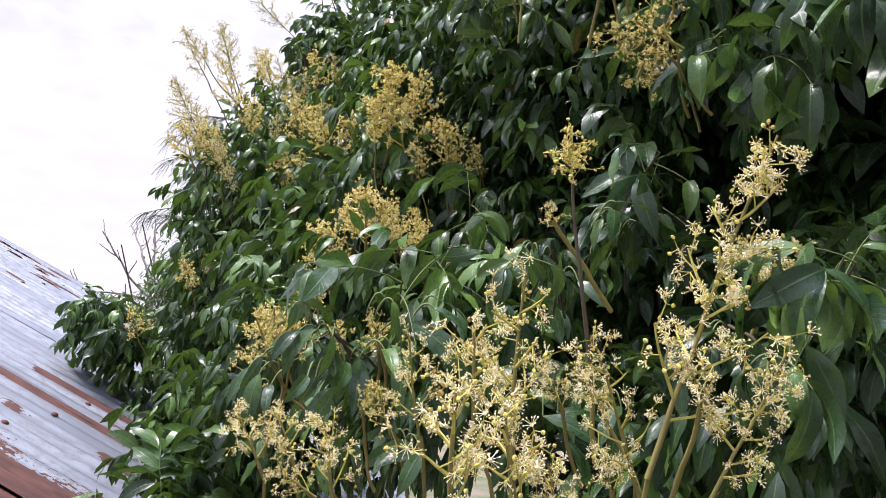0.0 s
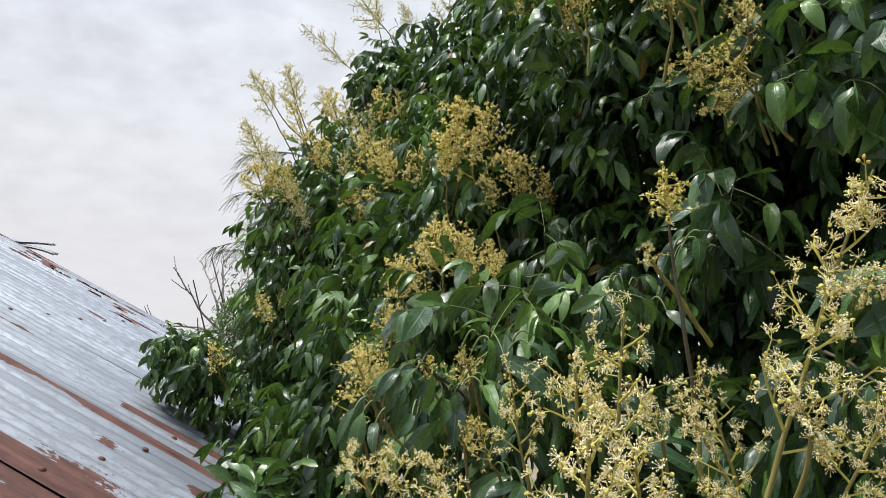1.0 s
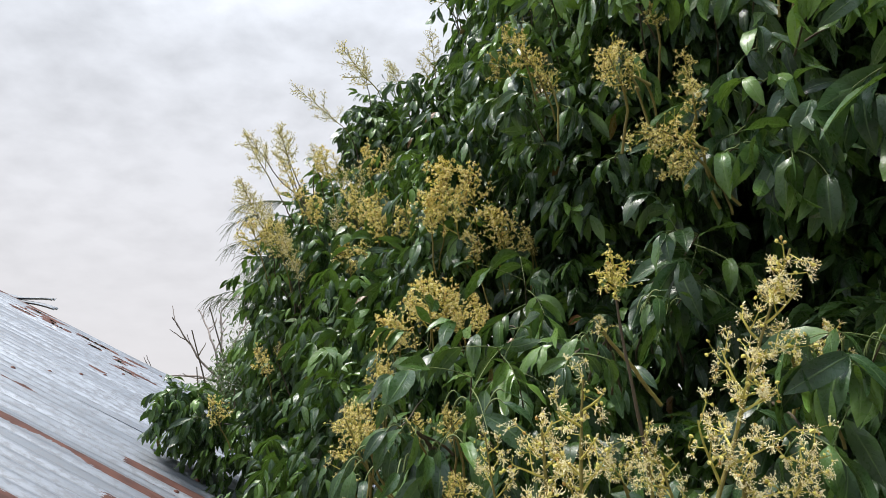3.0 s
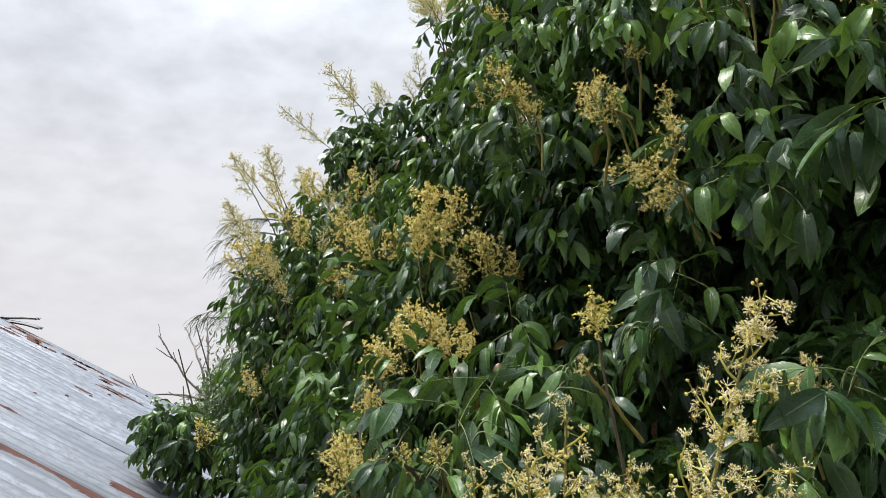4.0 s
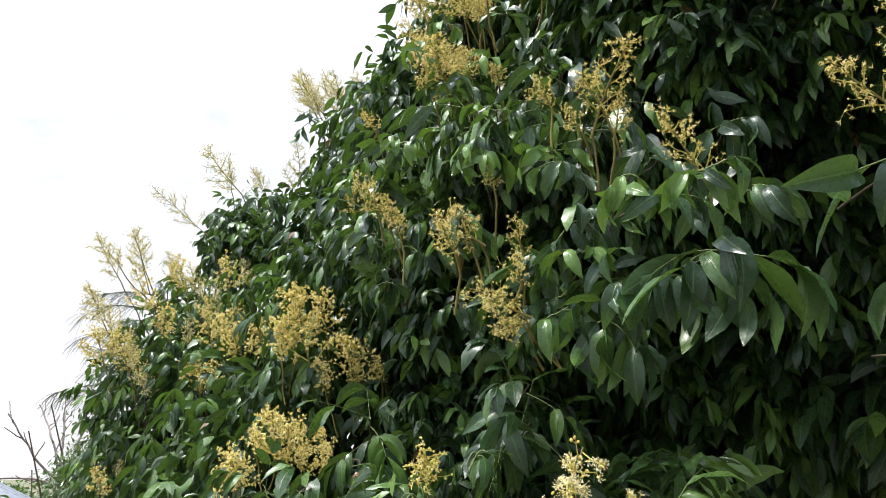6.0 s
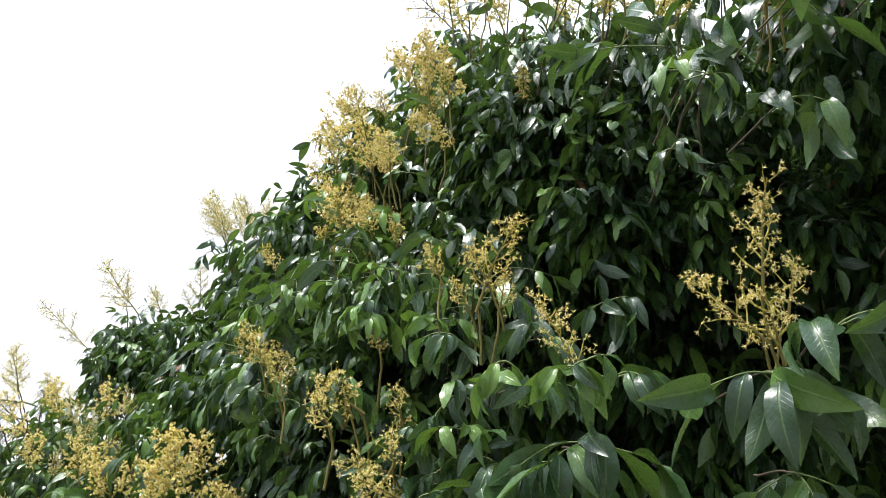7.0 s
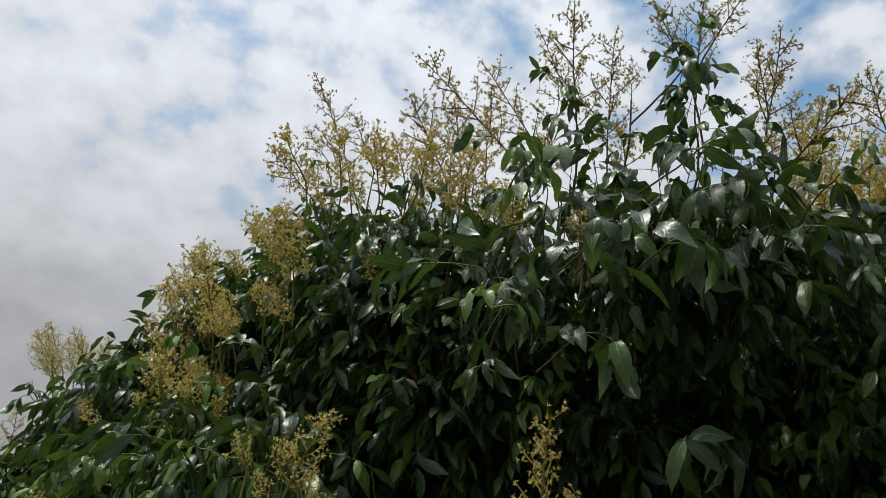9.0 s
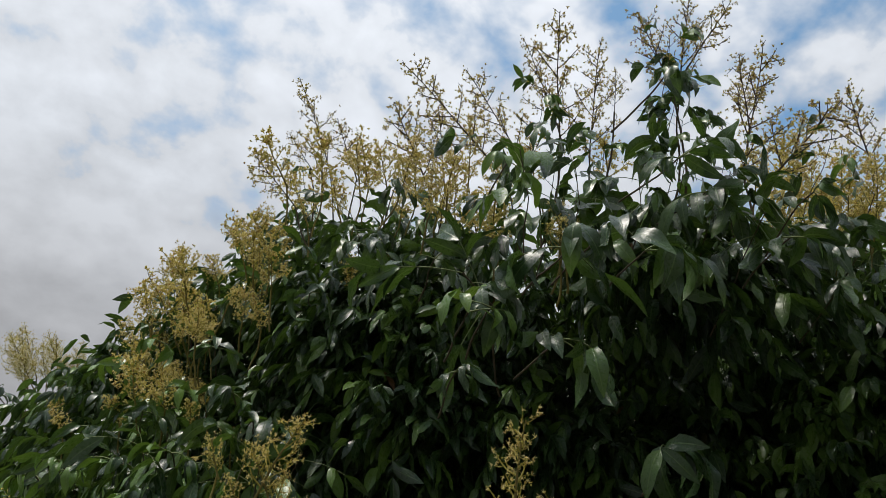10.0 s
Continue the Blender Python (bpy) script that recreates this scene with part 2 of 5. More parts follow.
# mesh building
class Build:
    """Collects quads with places in a leaf's or sheet's own plane, and makes one mesh of them."""

    def __init__(self):
        self.v, self.f, self.u, self.count = [], [], [], 0

    def add(self, verts, faces, uv=None):
        verts = np.asarray(verts, float).reshape(-1, 3)
        self.v.append(verts)
        self.f.append(np.asarray(faces, int).reshape(-1, 4) + self.count)
        self.u.append(np.zeros((len(verts), 2)) + 0.25 if uv is None else np.asarray(uv, float).reshape(-1, 2))
        self.count += len(verts)

    def mesh(self, name, mats, smooth=True, rust=None):
        me = bpy.data.meshes.new(name)
        v, f, u = np.concatenate(self.v), np.concatenate(self.f), np.concatenate(self.u)
        me.vertices.add(len(v))
        me.vertices.foreach_set("co", v.astype(np.float32).ravel())
        me.loops.add(f.size)
        me.loops.foreach_set("vertex_index", f.astype(np.int32).ravel())
        me.polygons.add(len(f))
        me.polygons.foreach_set("loop_start", np.arange(0, f.size, 4, dtype=np.int32))
        me.polygons.foreach_set("use_smooth", np.full(len(f), smooth))
        layer = me.uv_layers.new(name="plane")
        layer.data.foreach_set("uv", u[f.ravel()].astype(np.float32).ravel())
        if rust is not None:
            me.attributes.new("rust", "FLOAT", "POINT").data.foreach_set("value", rust.astype(np.float32))
        for m in mats:
            me.materials.append(m)
        me.update(calc_edges=True)
        me.validate()
        return me

    def merged(self):
        """Join all that was added into one array, to be placed often."""
        if len(self.v) > 1:
            self.v, self.f, self.u = [np.concatenate(self.v)], [np.concatenate(self.f)], [np.concatenate(self.u)]
        return self

    def turned(self, other, m):
        """Add all of another build, moved by the matrix m."""
        m = np.array(m)
        other.merged()
        self.add(other.v[0] @ m[:3, :3].T + m[:3, 3], other.f[0], other.u[0])


def unit(v):
    v = np.asarray(v, float)
    return v / max(np.linalg.norm(v), 1e-9)


def tube(b, points, radii, sides=5):
    """A tapered tube along points, closed by shrinking its ends."""
    p = np.asarray(points, float)
    n = len(p)
    d = np.gradient(p, axis=0)
    d /= np.linalg.norm(d, axis=1)[:, None] + 1e-9
    ref = np.array([0.31, 0.87, 0.38])
    x = np.cross(d, ref)
    x /= np.linalg.norm(x, axis=1)[:, None] + 1e-9
    y = np.cross(d, x)
    a = np.linspace(0, 2 * np.pi, sides, endpoint=False)
    r = np.asarray(radii, float)[:, None, None]
    v = p[:, None] + r * (np.cos(a)[None, :, None] * x[:, None] + np.sin(a)[None, :, None] * y[:, None])
    i, k = np.meshgrid(np.arange(n - 1), np.arange(sides), indexing="ij")
    j = (k + 1) % sides
    f = np.stack([i * sides + k, i * sides + j, (i + 1) * sides + j, (i + 1) * sides + k], -1)
    b.add(v, f)


def bend(start, way, length, fall, steps, wobble=0.0, r=None):
    """Points along a shoot that starts in a direction and sinks (fall > 0) or rises."""
    r = r or rng
    p, d, out = np.array(start, float), unit(way), []
    for k in range(steps + 1):
        out.append(p.copy())
        d = unit(d + np.array([0, 0, -fall / steps]) + (r.normal(0, wobble, 3) if wobble else 0))
        p = p + d * length / steps
    return np.array(out)


def leaf(b, base, way, up, length, width, droop, segs=5, fold=0.25, twist=0.0, half=1, wave=0.0):
    """One leaflet: a long oval blade with a drawn-out tip, folded along its rib and arching over."""
    d, p = unit(way), np.array(base, float)
    w = np.cross(d, up)
    w = unit(w) if np.linalg.norm(w) > 0.05 else unit(np.cross(d, [1, 0.3, 0]))
    nrm = np.cross(w, d)
    w = w * math.cos(twist) + nrm * math.sin(twist)
    cols = 2 * half + 1
    verts, uv = [], []
    # each blade curls a little to one side and turns about its rib
    curl = math.sin(37.0 * p[0] + 91.0 * p[1] + 53.0 * p[2] + 9000.0 * width)
    for k in range(segs + 1):
        t = k / segs
        n = unit(np.cross(w, d))
        prof = width * 0.5 * max(abs(math.sin(math.pi * t ** 0.88)) ** 0.72 * (1.0 - 0.3 * max(0, t - 0.7) / 0.3), 0.035)
        for c in range(cols):
            q = (c - half) / half
            lift = fold * abs(q) * prof + wave * prof * math.sin(t * 13 + q * 2 + 3 * curl) * abs(q)
            verts.append(p + w * (q * prof) + n * lift)
            uv.append((0.5 + 0.5 * q, t))
        d = unit(d + np.array([0, 0, -droop / segs]) + w * (0.55 * curl / segs))
        w = unit(w - d * np.dot(w, d) + n * (0.8 * curl / segs))
        p = p + d * length / segs
    i, k = np.meshgrid(np.arange(segs), np.arange(cols - 1), indexing="ij")
    f = np.stack([i * cols + k, i * cols + k + 1, (i + 1) * cols + k + 1, (i + 1) * cols + k], -1)
    b.add(verts, f, uv)


def leaf_places(r, axis, size, count):
    """The compound leaves of one shoot: their rachises, and base, way, length, droop of every leaflet."""
    axis = unit(axis)
    side = unit(np.cross(axis, [0.2, 0.1, 1.0]) if abs(axis[2]) < 0.95 else [1, 0, 0])
    other = np.cross(axis, side)
    rachises, leaflets = [], []
    for k in range(count):
        a = k * 2.4 + r.uniform(-0.4, 0.4)
        out = side * math.cos(a) + other * math.sin(a)
        rise = 0.75 - 1.0 * k / count + r.uniform(-0.15, 0.15)
        d = unit(out + axis * rise)
        start = axis * (0.14 * size * (1 - k / count))
        line = bend(start, d, size * r.uniform(0.12, 0.18), r.uniform(0.3, 0.9), 6, 0.03, r)
        rachises.append(line)
        pairs = int(r.integers(2, 5))
        for j in range(pairs):
            t = 2.0 + 4.0 * (j + 1) / pairs
            i0 = min(int(t), 5)
            pt = line[i0] + (line[i0 + 1] - line[i0]) * (t - i0)
            way = unit(line[i0 + 1] - line[i0])
            across = unit(np.cross(way, [0, 0, 1]) + 1e-4)
            for sign in (-1, 1):
                if r.random() < 0.08:
                    continue
                open_ = 0.45 + 0.55 * (1 - j / pairs)
                dd = unit(way + across * sign * open_ + np.array([0, 0, r.uniform(-0.5, 0.4)]) + r.normal(0, 0.2, 3))
                leaflets.append((pt, dd, size * r.uniform(0.075, 0.135), r.uniform(0.5, 3.0), r.normal(0, 0.75)))
    return rachises, leaflets


def shoot_build(r, axis, size, count, segs=5, half=1):
    b = Build()
    rachises, leaflets = leaf_places(r, axis, size, count)
    for p, d, length, droop, twist in leaflets:
        leaf(b, p, d, (0, 0, 1), length, length * r.uniform(0.28, 0.36), droop, segs, r.uniform(-0.4, 0.6), twist, half, 0.18)
    return b.merged()


# shoots for the mass of the crown, by tilt
TILTS = (5, 35, 65, 95)
SHOOTS = {(k, segs): [shoot_build(np.random.default_rng(100 + 10 * k + j), (math.sin(radians(tl)), 0, math.cos(radians(tl))), 1.0, 6, segs) for j in range(6)] for k, tl in enumerate(TILTS) for segs in (4, 5)}


def foliage(centre, radii, density, r, leaf_scale=0.74, shell=0.55):
    """Leafy shoots over and in an egg-shaped bough, pointing outwards and up."""
    b = Build()
    c, e = np.array(centre, float), np.maximum(np.array(radii, float) - 0.16 * leaf_scale, 0.04)
    n = int(density * 4 * math.pi * np.prod(np.array(radii)) ** (2 / 3)) + 3
    for k in range(n):
        d = unit(r.normal(0, 1, 3))
        lump = 1 + 0.16 * noise.noise(Vector(d * 2.1 + c))
        p = c + d * e * lump * (1 - shell * r.random() ** 1.6)
        out = unit(d + np.array([0, 0, 0.55]) + r.normal(0, 0.25, 3))
        tilt = math.degrees(math.acos(max(-1, min(1, out[2]))))
        bin_ = min(range(4), key=lambda q: abs(TILTS[q] - tilt))
        m = Matrix.Translation(p) @ Matrix.Rotation(math.atan2(out[1], out[0]) + r.normal(0, 0.2), 4, "Z") @ Matrix.Scale(leaf_scale * r.uniform(0.8, 1.2), 4)
        b.turned(SHOOTS[bin_, 4 if leaf_scale < 0.55 else 5][int(r.integers(6))], m)
    return b


# flower panicles
def pyramid(b, base, tip, radius):
    d = unit(np.asarray(tip) - base)
    x = unit(np.cross(d, [0.3, 0.5, 0.8]))
    y = np.cross(d, x)
    v = [base + radius * (x * math.cos(a) + y * math.sin(a)) for a in (0, 2.094, 4.189)] + [tip + x * radius * 0.55, tip + y * radius * 0.55, tip - (x + y) * radius * 0.5]
    b.add(v, [(0, 1, 4, 3), (1, 2, 5, 4), (2, 0, 3, 5)])


def bead(b, at, radius, long=1.0, way=(0, 0, 1)):
    d = unit(way)
    x = unit(np.cross(d, [0.3, 0.5, 0.8]))
    y = np.cross(d, x)
    v = []
    for h, q in ((-1, 0.25), (-0.3, 1.0), (0.5, 0.85), (1, 0.2)):
        for a in (0, 1.571, 3.142, 4.712):
            v.append(np.asarray(at) + d * (h * radius * long) + (x * math.cos(a) + y * math.sin(a)) * q * radius)
    f = [(r * 4 + k, r * 4 + (k + 1) % 4, (r + 1) * 4 + (k + 1) % 4, (r + 1) * 4 + k) for r in range(3) for k in range(4)]
    b.add(v, f + [(3, 2, 1, 0), (12, 13, 14, 15)])


def small_bead(b, at, radius):
    """A bud seen from afar: a block with drawn-in ends."""
    v = [np.asarray(at) + np.array([x * q, y * q, z]) * radius for z, q in ((-1.0, 0.55), (0.9, 0.8)) for x, y in ((1, 0), (0, 1), (-1, 0), (0, -1))]
    b.add(v, [(3, 2, 1, 0), (4, 5, 6, 7), (0, 1, 5, 4), (1, 2, 6, 5), (2, 3, 7, 6), (3, 0, 4, 7)])


def flower_build(seed, fine, big):
    """A small cup with pale stamens, opening along +z: its stamens and its cup."""
    r = np.random.default_rng(seed)
    blossom, cup, way, at = Build(), Build(), np.array([0, 0, 1.0]), np.zeros(3)
    if fine:
        bead(cup, at, 0.0013 * big, 1.1, way)
    else:
        small_bead(cup, at, 0.0019 * big)
    near_ = fine and big > 0.9
    n = 10 if near_ else 6 if fine else 4
    reach = r.uniform(0.8, 1.15) * big
    for k in range(n):
        a = 6.283 * k / n + r.uniform(-0.3, 0.3)
        side = np.array([math.cos(a), math.sin(a), 0])
        tip = unit(way * r.uniform(0.35, 1.1) + side) * (r.uniform(0.0044, 0.0068) if fine else r.uniform(0.0033, 0.0052)) * reach
        pyramid(blossom, at, tip, (0.00024 if near_ else 0.00055 if fine else 0.0010) * big)
        if near_:
            pyramid(blossom, tip - way * 0.0007, tip + way * 0.0006, 0.00055)
    return blossom.merged(), cup.merged()


@functools.lru_cache(None)
def flower_kinds(fine, big):
    closed = Build()
    if fine:
        bead(closed, (0, 0, 0), 0.0016 * big, 1.25)
    else:
        small_bead(closed, (0, 0, 0), 0.0020 * big)
    return [flower_build(k, fine, big) for k in range(14)], closed.merged()


def flower(r, blossom, buds, at, way, fine, big, closed_share):
    """A bud, or an open flower."""
    kinds, closed = flower_kinds(fine, big)
    m = np.eye(4)
    x = unit(np.cross(way, r.normal(0, 1, 3)))
    m[:3, 0], m[:3, 1], m[:3, 2], m[:3, 3] = x, np.cross(way, x), way, at
    if r.random() < closed_share:
        buds.turned(closed, m)
        return
    stamens, cup = kinds[int(r.integers(len(kinds)))]
    blossom.turned(stamens, m)
    (buds if r.random() < 0.6 else blossom).turned(cup, m)


def panicle_builds(seed, length, spread, arms, fine, dense, big=1.0, low=0.16, closed_share=0.3):
    """The stalk of a panicle along +z, and one build of buds and blossoms for each of its arms."""
    r = np.random.default_rng(seed)
    stalk, clusters = Build(), []
    thick = 1.0 if fine else 1.15
    main = bend((0, 0, 0), (r.normal(0, 0.06), r.normal(0, 0.06), 1), length, 0.0, 10, 0.035, r)
    tube(stalk, main, np.linspace(0.0023, 0.001, 11))
    for k in range(arms + 1):
        blossom, buds, arm = Build(), Build(), Build()
        if k == arms:
            line, reach = main[7:], length * 0.3
        else:
            t = low + (0.92 - low) * k / arms
            i = min(int(t * 10), 9)
            at = main[i] + (main[i + 1] - main[i]) * (t * 10 - i)
            a = k * 2.4 + r.uniform(-0.5, 0.5)
            reach = spread * (1.0 - 0.72 * t) * r.uniform(0.65, 1.2)
            line = bend(at, (math.cos(a), math.sin(a), r.uniform(0.35, 0.9)), reach, -0.35, 6, 0.06, r)
            tube(arm, line, np.linspace(0.0014, 0.0007, 7) * thick, 4)
        twigs = max(2, int(reach / 0.012 * dense))
        for j in range(twigs):
            t = (0.18 + 0.82 * (j + 0.5) / twigs) * (len(line) - 1)
            i = min(int(t), len(line) - 2)
            at = line[i] + (line[i + 1] - line[i]) * (t - i)
            w = unit(r.normal(0, 1, 3) + unit(line[i + 1] - line[i]) * 0.8)
            small = bend(at, w, r.uniform(0.008, 0.022), -0.2, 2, 0.05, r)
            tube(arm, small, np.array([0.0007, 0.0006, 0.0005]) * thick, 3)
            for q in range(int(r.integers(3, 7) if fine else r.integers(2, 5))):
                p = small[1 + int(q > 0)] + r.normal(0, 0.0024 if fine else 0.0030, 3) * (1.0 + 0.4 * q)
                if fine:
                    pyramid(arm, small[1 + int(q > 0)], p, 0.0004)
                flower(r, blossom, buds, p, unit(w + r.normal(0, 0.7, 3)), fine, big, closed_share)
        clusters.append((blossom, buds, arm))
    return stalk, clusters


class Panicle:
    """Shared meshes of one panicle: the stalk and its clusters."""

    def __init__(self, seed, length, spread, arms, fine, dense, big=1.0, low=0.16, petals=None, closed_share=0.3, wood_stalk=False):
        self.length = length
        stalk, clusters = panicle_builds(seed, length, spread, arms, fine, dense, big, low, closed_share)
        # skyline panicles get dark bark for stalk and arms too, as if backlit
        self.stalk = stalk.mesh("flower_panicle", [M_TWIG if petals is M_BACKLIT or wood_stalk else M_STALK])
        if not fine:
            one = (Build(), Build(), Build())
            for cluster in clusters:
                for all_, each in zip(one, cluster):
                    if each.count:
                        all_.turned(each, Matrix.Identity(4))
            clusters = [one]
        self.clusters = []
        for cluster in clusters:
            whole, index = Build(), []
            for k, each in enumerate(cluster):
                if each.count:
                    whole.turned(each, Matrix.Identity(4))
                    index += [k] * sum(len(f) for f in each.f)
            me = whole.mesh("blossom", [petals or M_BLOSSOM, M_BUD, M_TWIG if petals is M_BACKLIT else M_ARM], False)
            me.polygons.foreach_set("material_index", np.array(index, np.int32))
            self.clusters.append(me)


NEAR = [Panicle(11 + k, 0.26, 0.078, 13, True, 1.1) for k in range(3)] + [Panicle(21 + k, 0.16, 0.056, 9, True, 0.9) for k in range(3)] + [Panicle(31 + k, 0.08, 0.04, 7, True, 1.1) for k in range(3)]
HEAD = [Panicle(36, 0.20, 0.022, 10, True, 1.5, 0.85, 0.82, M_GOLD, 0.8, True)]
MID = [Panicle(81 + k, 0.24, 0.08, 13, True, 1.05, 0.85, 0.2, M_GOLD, 0.35) for k in range(2)] + [Panicle(83 + k, 0.15, 0.055, 11, True, 1.1, 0.85, 0.2, M_GOLD, 0.35) for k in range(3)] + [Panicle(86 + k, 0.075, 0.035, 8, True, 1.2, 0.85, 0.2, M_GOLD, 0.35) for k in range(3)]
FAR = [Panicle(41 + k, 0.22, 0.105, 13, False, 1.25, 1.45, 0.16, M_GOLD) for k in range(4)] + [Panicle(51 + k, 0.13, 0.075, 10, False, 1.3, 1.45, 0.16, M_GOLD) for k in range(4)]
THIN = [Panicle(61 + k, 0.36, 0.13, 15, False, 1.3, 1.15, 0.2, M_BACKLIT) for k in range(4)] + [Panicle(71 + k, 0.22, 0.10, 12, False, 1.3, 1.15, 0.2, M_BACKLIT) for k in range(3)]
PALE = [Panicle(91 + k, 0.36, 0.12, 16, False, 1.9, 0.9, 0.16, M_PALE) for k in range(3)] + [Panicle(94 + k, 0.22, 0.09, 13, False, 1.9, 0.9, 0.16, M_PALE) for k in range(3)]

# ground and shed
ground_build = Build()
g = np.linspace(-1, 1, 41)
gx, gy = np.meshgrid(np.sign(g) * np.abs(g) ** 3 * 3000, np.sign(g) * np.abs(g) ** 3 * 3000, indexing="ij")
i, k = np.meshgrid(np.arange(40), np.arange(40), indexing="ij")
ground_build.add(np.stack([gx, gy, 0 * gx], -1), np.stack([i * 41 + k, (i + 1) * 41 + k, (i + 1) * 41 + k + 1, i * 41 + k + 1], -1))
ground = tagged(new("ground", ground_build.mesh("ground", [M_GROUND])), "flat dry earth with patches of grass", "ground", kind="structure")


def part(name, me, parent, at=None, label=""):
    ob = new(name, me)
    ob.parent = parent
    ob.matrix_basis = at if at is not None else Matrix.Identity(4)
    return tagged(ob, label)


def box(b, lo, hi):
    x0, y0, z0, x1, y1, z1 = *lo, *hi
    v = [(x, y, z) for z in (z0, z1) for x, y in ((x0, y0), (x1, y0), (x1, y1), (x0, y1))]
    b.add(v, [(3, 2, 1, 0), (4, 5, 6, 7), (0, 1, 5, 4), (1, 2, 6, 5), (2, 3, 7, 6), (3, 0, 4, 7)])


# a lean-to shed, whose tin roof falls towards the tree
PITCH = math.atan(0.46)
ROOF_Z = 2.145
EAVE_X, RIDGE_X, VERGE_Y = 0.1, -4.6, 5.15
shed = tagged(new("tin_roofed_shed"), "low shed under a rusted corrugated iron roof", "shed")
shed.location = (-2.2, 2.0, 0)


def roof_frame(y):
    """Axes on the roof: x runs down the slope from the ridge, y along the ridge, z out of the sheet."""
    return Matrix.Translation((RIDGE_X + 2.2, y - 2.0, ROOF_Z - 0.46 * RIDGE_X)) @ Matrix.Rotation(PITCH, 4, "Y")


SLOPE = (EAVE_X - RIDGE_X) / math.cos(PITCH)
# rust: along the slope from, to, across the roof, width
RUST = [(2.85, 4.6, 2.66, 0.021), (3.70, 4.9, 2.91, 0.026), (3.80, 4.8, 2.78, 0.017), (0.9, 2.2, 5.12, 0.02), (3.25, 4.8, 1.99, 0.14), (4.16, 4.36, 2.44, 0.03),
        (4.2, 4.32, 2.31, 0.02), (2.6, 4.6, 1.7, 0.25), (3.86, 3.94, 2.42, 0.025), (1.2, 5.2, 0.9, 0.4), (2.1, 2.5, 4.85, 0.02), (2.75, 3.05, 4.62, 0.014)]
# holes rusted through: along the slope, across the roof, half length, half width
HOLES = [(3.09, 3.16, 0.05, 0.016), (3.02, 3.15, 0.03, 0.012), (2.51, 4.93, 0.07, 0.02), (2.21, 4.88, 0.06, 0.018), (2.76, 4.15, 0.04, 0.01), (2.88, 4.20, 0.035, 0.01),
         (2.96, 4.60, 0.05, 0.013), (2.42, 4.95, 0.06, 0.016), (2.0, 4.9, 0.09, 0.014), (3.0, 4.68, 0.04, 0.012), (2.9, 3.53, 0.09, 0.006)]
hole_rng = np.random.default_rng(5)
HOLES += [(hole_rng.uniform(1.3, 3.1), hole_rng.uniform(4.55, 5.05), hole_rng.uniform(0.02, 0.07), hole_rng.uniform(0.006, 0.014)) for q in range(16)]


def roof_sheet(y0, y1, lift, seed):
    r = np.random.default_rng(seed)
    nx, ny = 260, int((y1 - y0) / 0.0095)
    u, w = np.linspace(0, SLOPE, nx), np.linspace(y0, y1, ny)
    uu, ww = np.meshgrid(u, w, indexing="ij")
    h = 0.008 * np.sin(2 * np.pi * ww / 0.076) + lift
    sag = np.array([noise.noise(Vector((a * 0.9, 3.1, 0.5))) + 0.1 * noise.noise(Vector((a * 2.0, seed * 3.1, 0.5))) for a in u]) * 0.012
    edge = 0.004 * np.sin(uu * 3.1 + seed) * (ww - y0) / (y1 - y0)
    h = h + sag[:, None] + edge
    rust = np.zeros_like(uu)
    for a, b_, y, half in RUST:
        wob = 0.012 * np.sin(uu * 4.0 + y * 7)
        across = np.clip(1.35 - np.abs(ww - y - wob) / (half * (0.85 + 0.3 * np.sin(uu * 5.3 + y * 9) + 0.2 * np.sin(uu * 17.0 + y * 5))) * 0.85, 0, 1)
        ends = np.clip((uu - a) / 0.06 + 0.5, 0, 1) * np.clip((b_ - uu) / 0.12 + 0.5, 0, 1)
        rust = np.maximum(rust, across * ends)
    b = Build()
    i, k = np.meshgrid(np.arange(nx - 1), np.arange(ny - 1), indexing="ij")
    gone = np.zeros_like(uu, bool)
    for a, y, long, half in HOLES:
        gone |= ((uu - a) / long) ** 2 + ((ww - y) / half) ** 2 + 0.5 * np.sin(uu * 83 + ww * 190) < 1
        rust = np.maximum(rust, np.clip(1.9 - (((uu - a) / (long * 1.6)) ** 2 + ((ww - y) / (half * 1.7)) ** 2), 0, 1) * 0.9)
    quads = np.stack([i * ny + k, (i + 1) * ny + k, (i + 1) * ny + k + 1, i * ny + k + 1], -1)
    b.add(np.stack([uu, ww, h], -1), quads[~gone[:-1, :-1]])
    me = b.mesh("roof_sheet", [M_IRON], True, rust.ravel())
    ob = part("roof_sheet", me, shed, roof_frame(0.0))
    solid = ob.modifiers.new("thickness", "SOLIDIFY")
    solid.thickness = 0.0012
    return ob


edges = [-2.0, -1.2, -0.42, 0.36, 1.14, 1.92, 2.66, 3.38, 4.1, 4.62, VERGE_Y]
for q in range(len(edges) - 1):
    roof_sheet(edges[q], edges[q + 1] + (0.075 if q < len(edges) - 2 else 0), 0.004 * (q % 2), q)
for q in range(6):
    b = Build()
    box(b, (0, -1.9, -0.08), (0.05, VERGE_Y - 0.1, -0.018))
    part("purlin", b.mesh("purlin", [M_WOOD], False), shed, roof_frame(0.0) @ Matrix.Translation((0.1 + q * (SLOPE - 0.3) / 5, 0, 0)))
for y in (-1.8, 1.2, VERGE_Y - 0.25):
    b = Build()
    box(b, (0, -0.03, -0.2), (SLOPE - 0.1, 0.03, -0.08))
    part("rafter", b.mesh("rafter", [M_WOOD], False), shed, roof_frame(y))
nail_build = Build()
ang = np.linspace(0, 2 * np.pi, 9)[:-1]
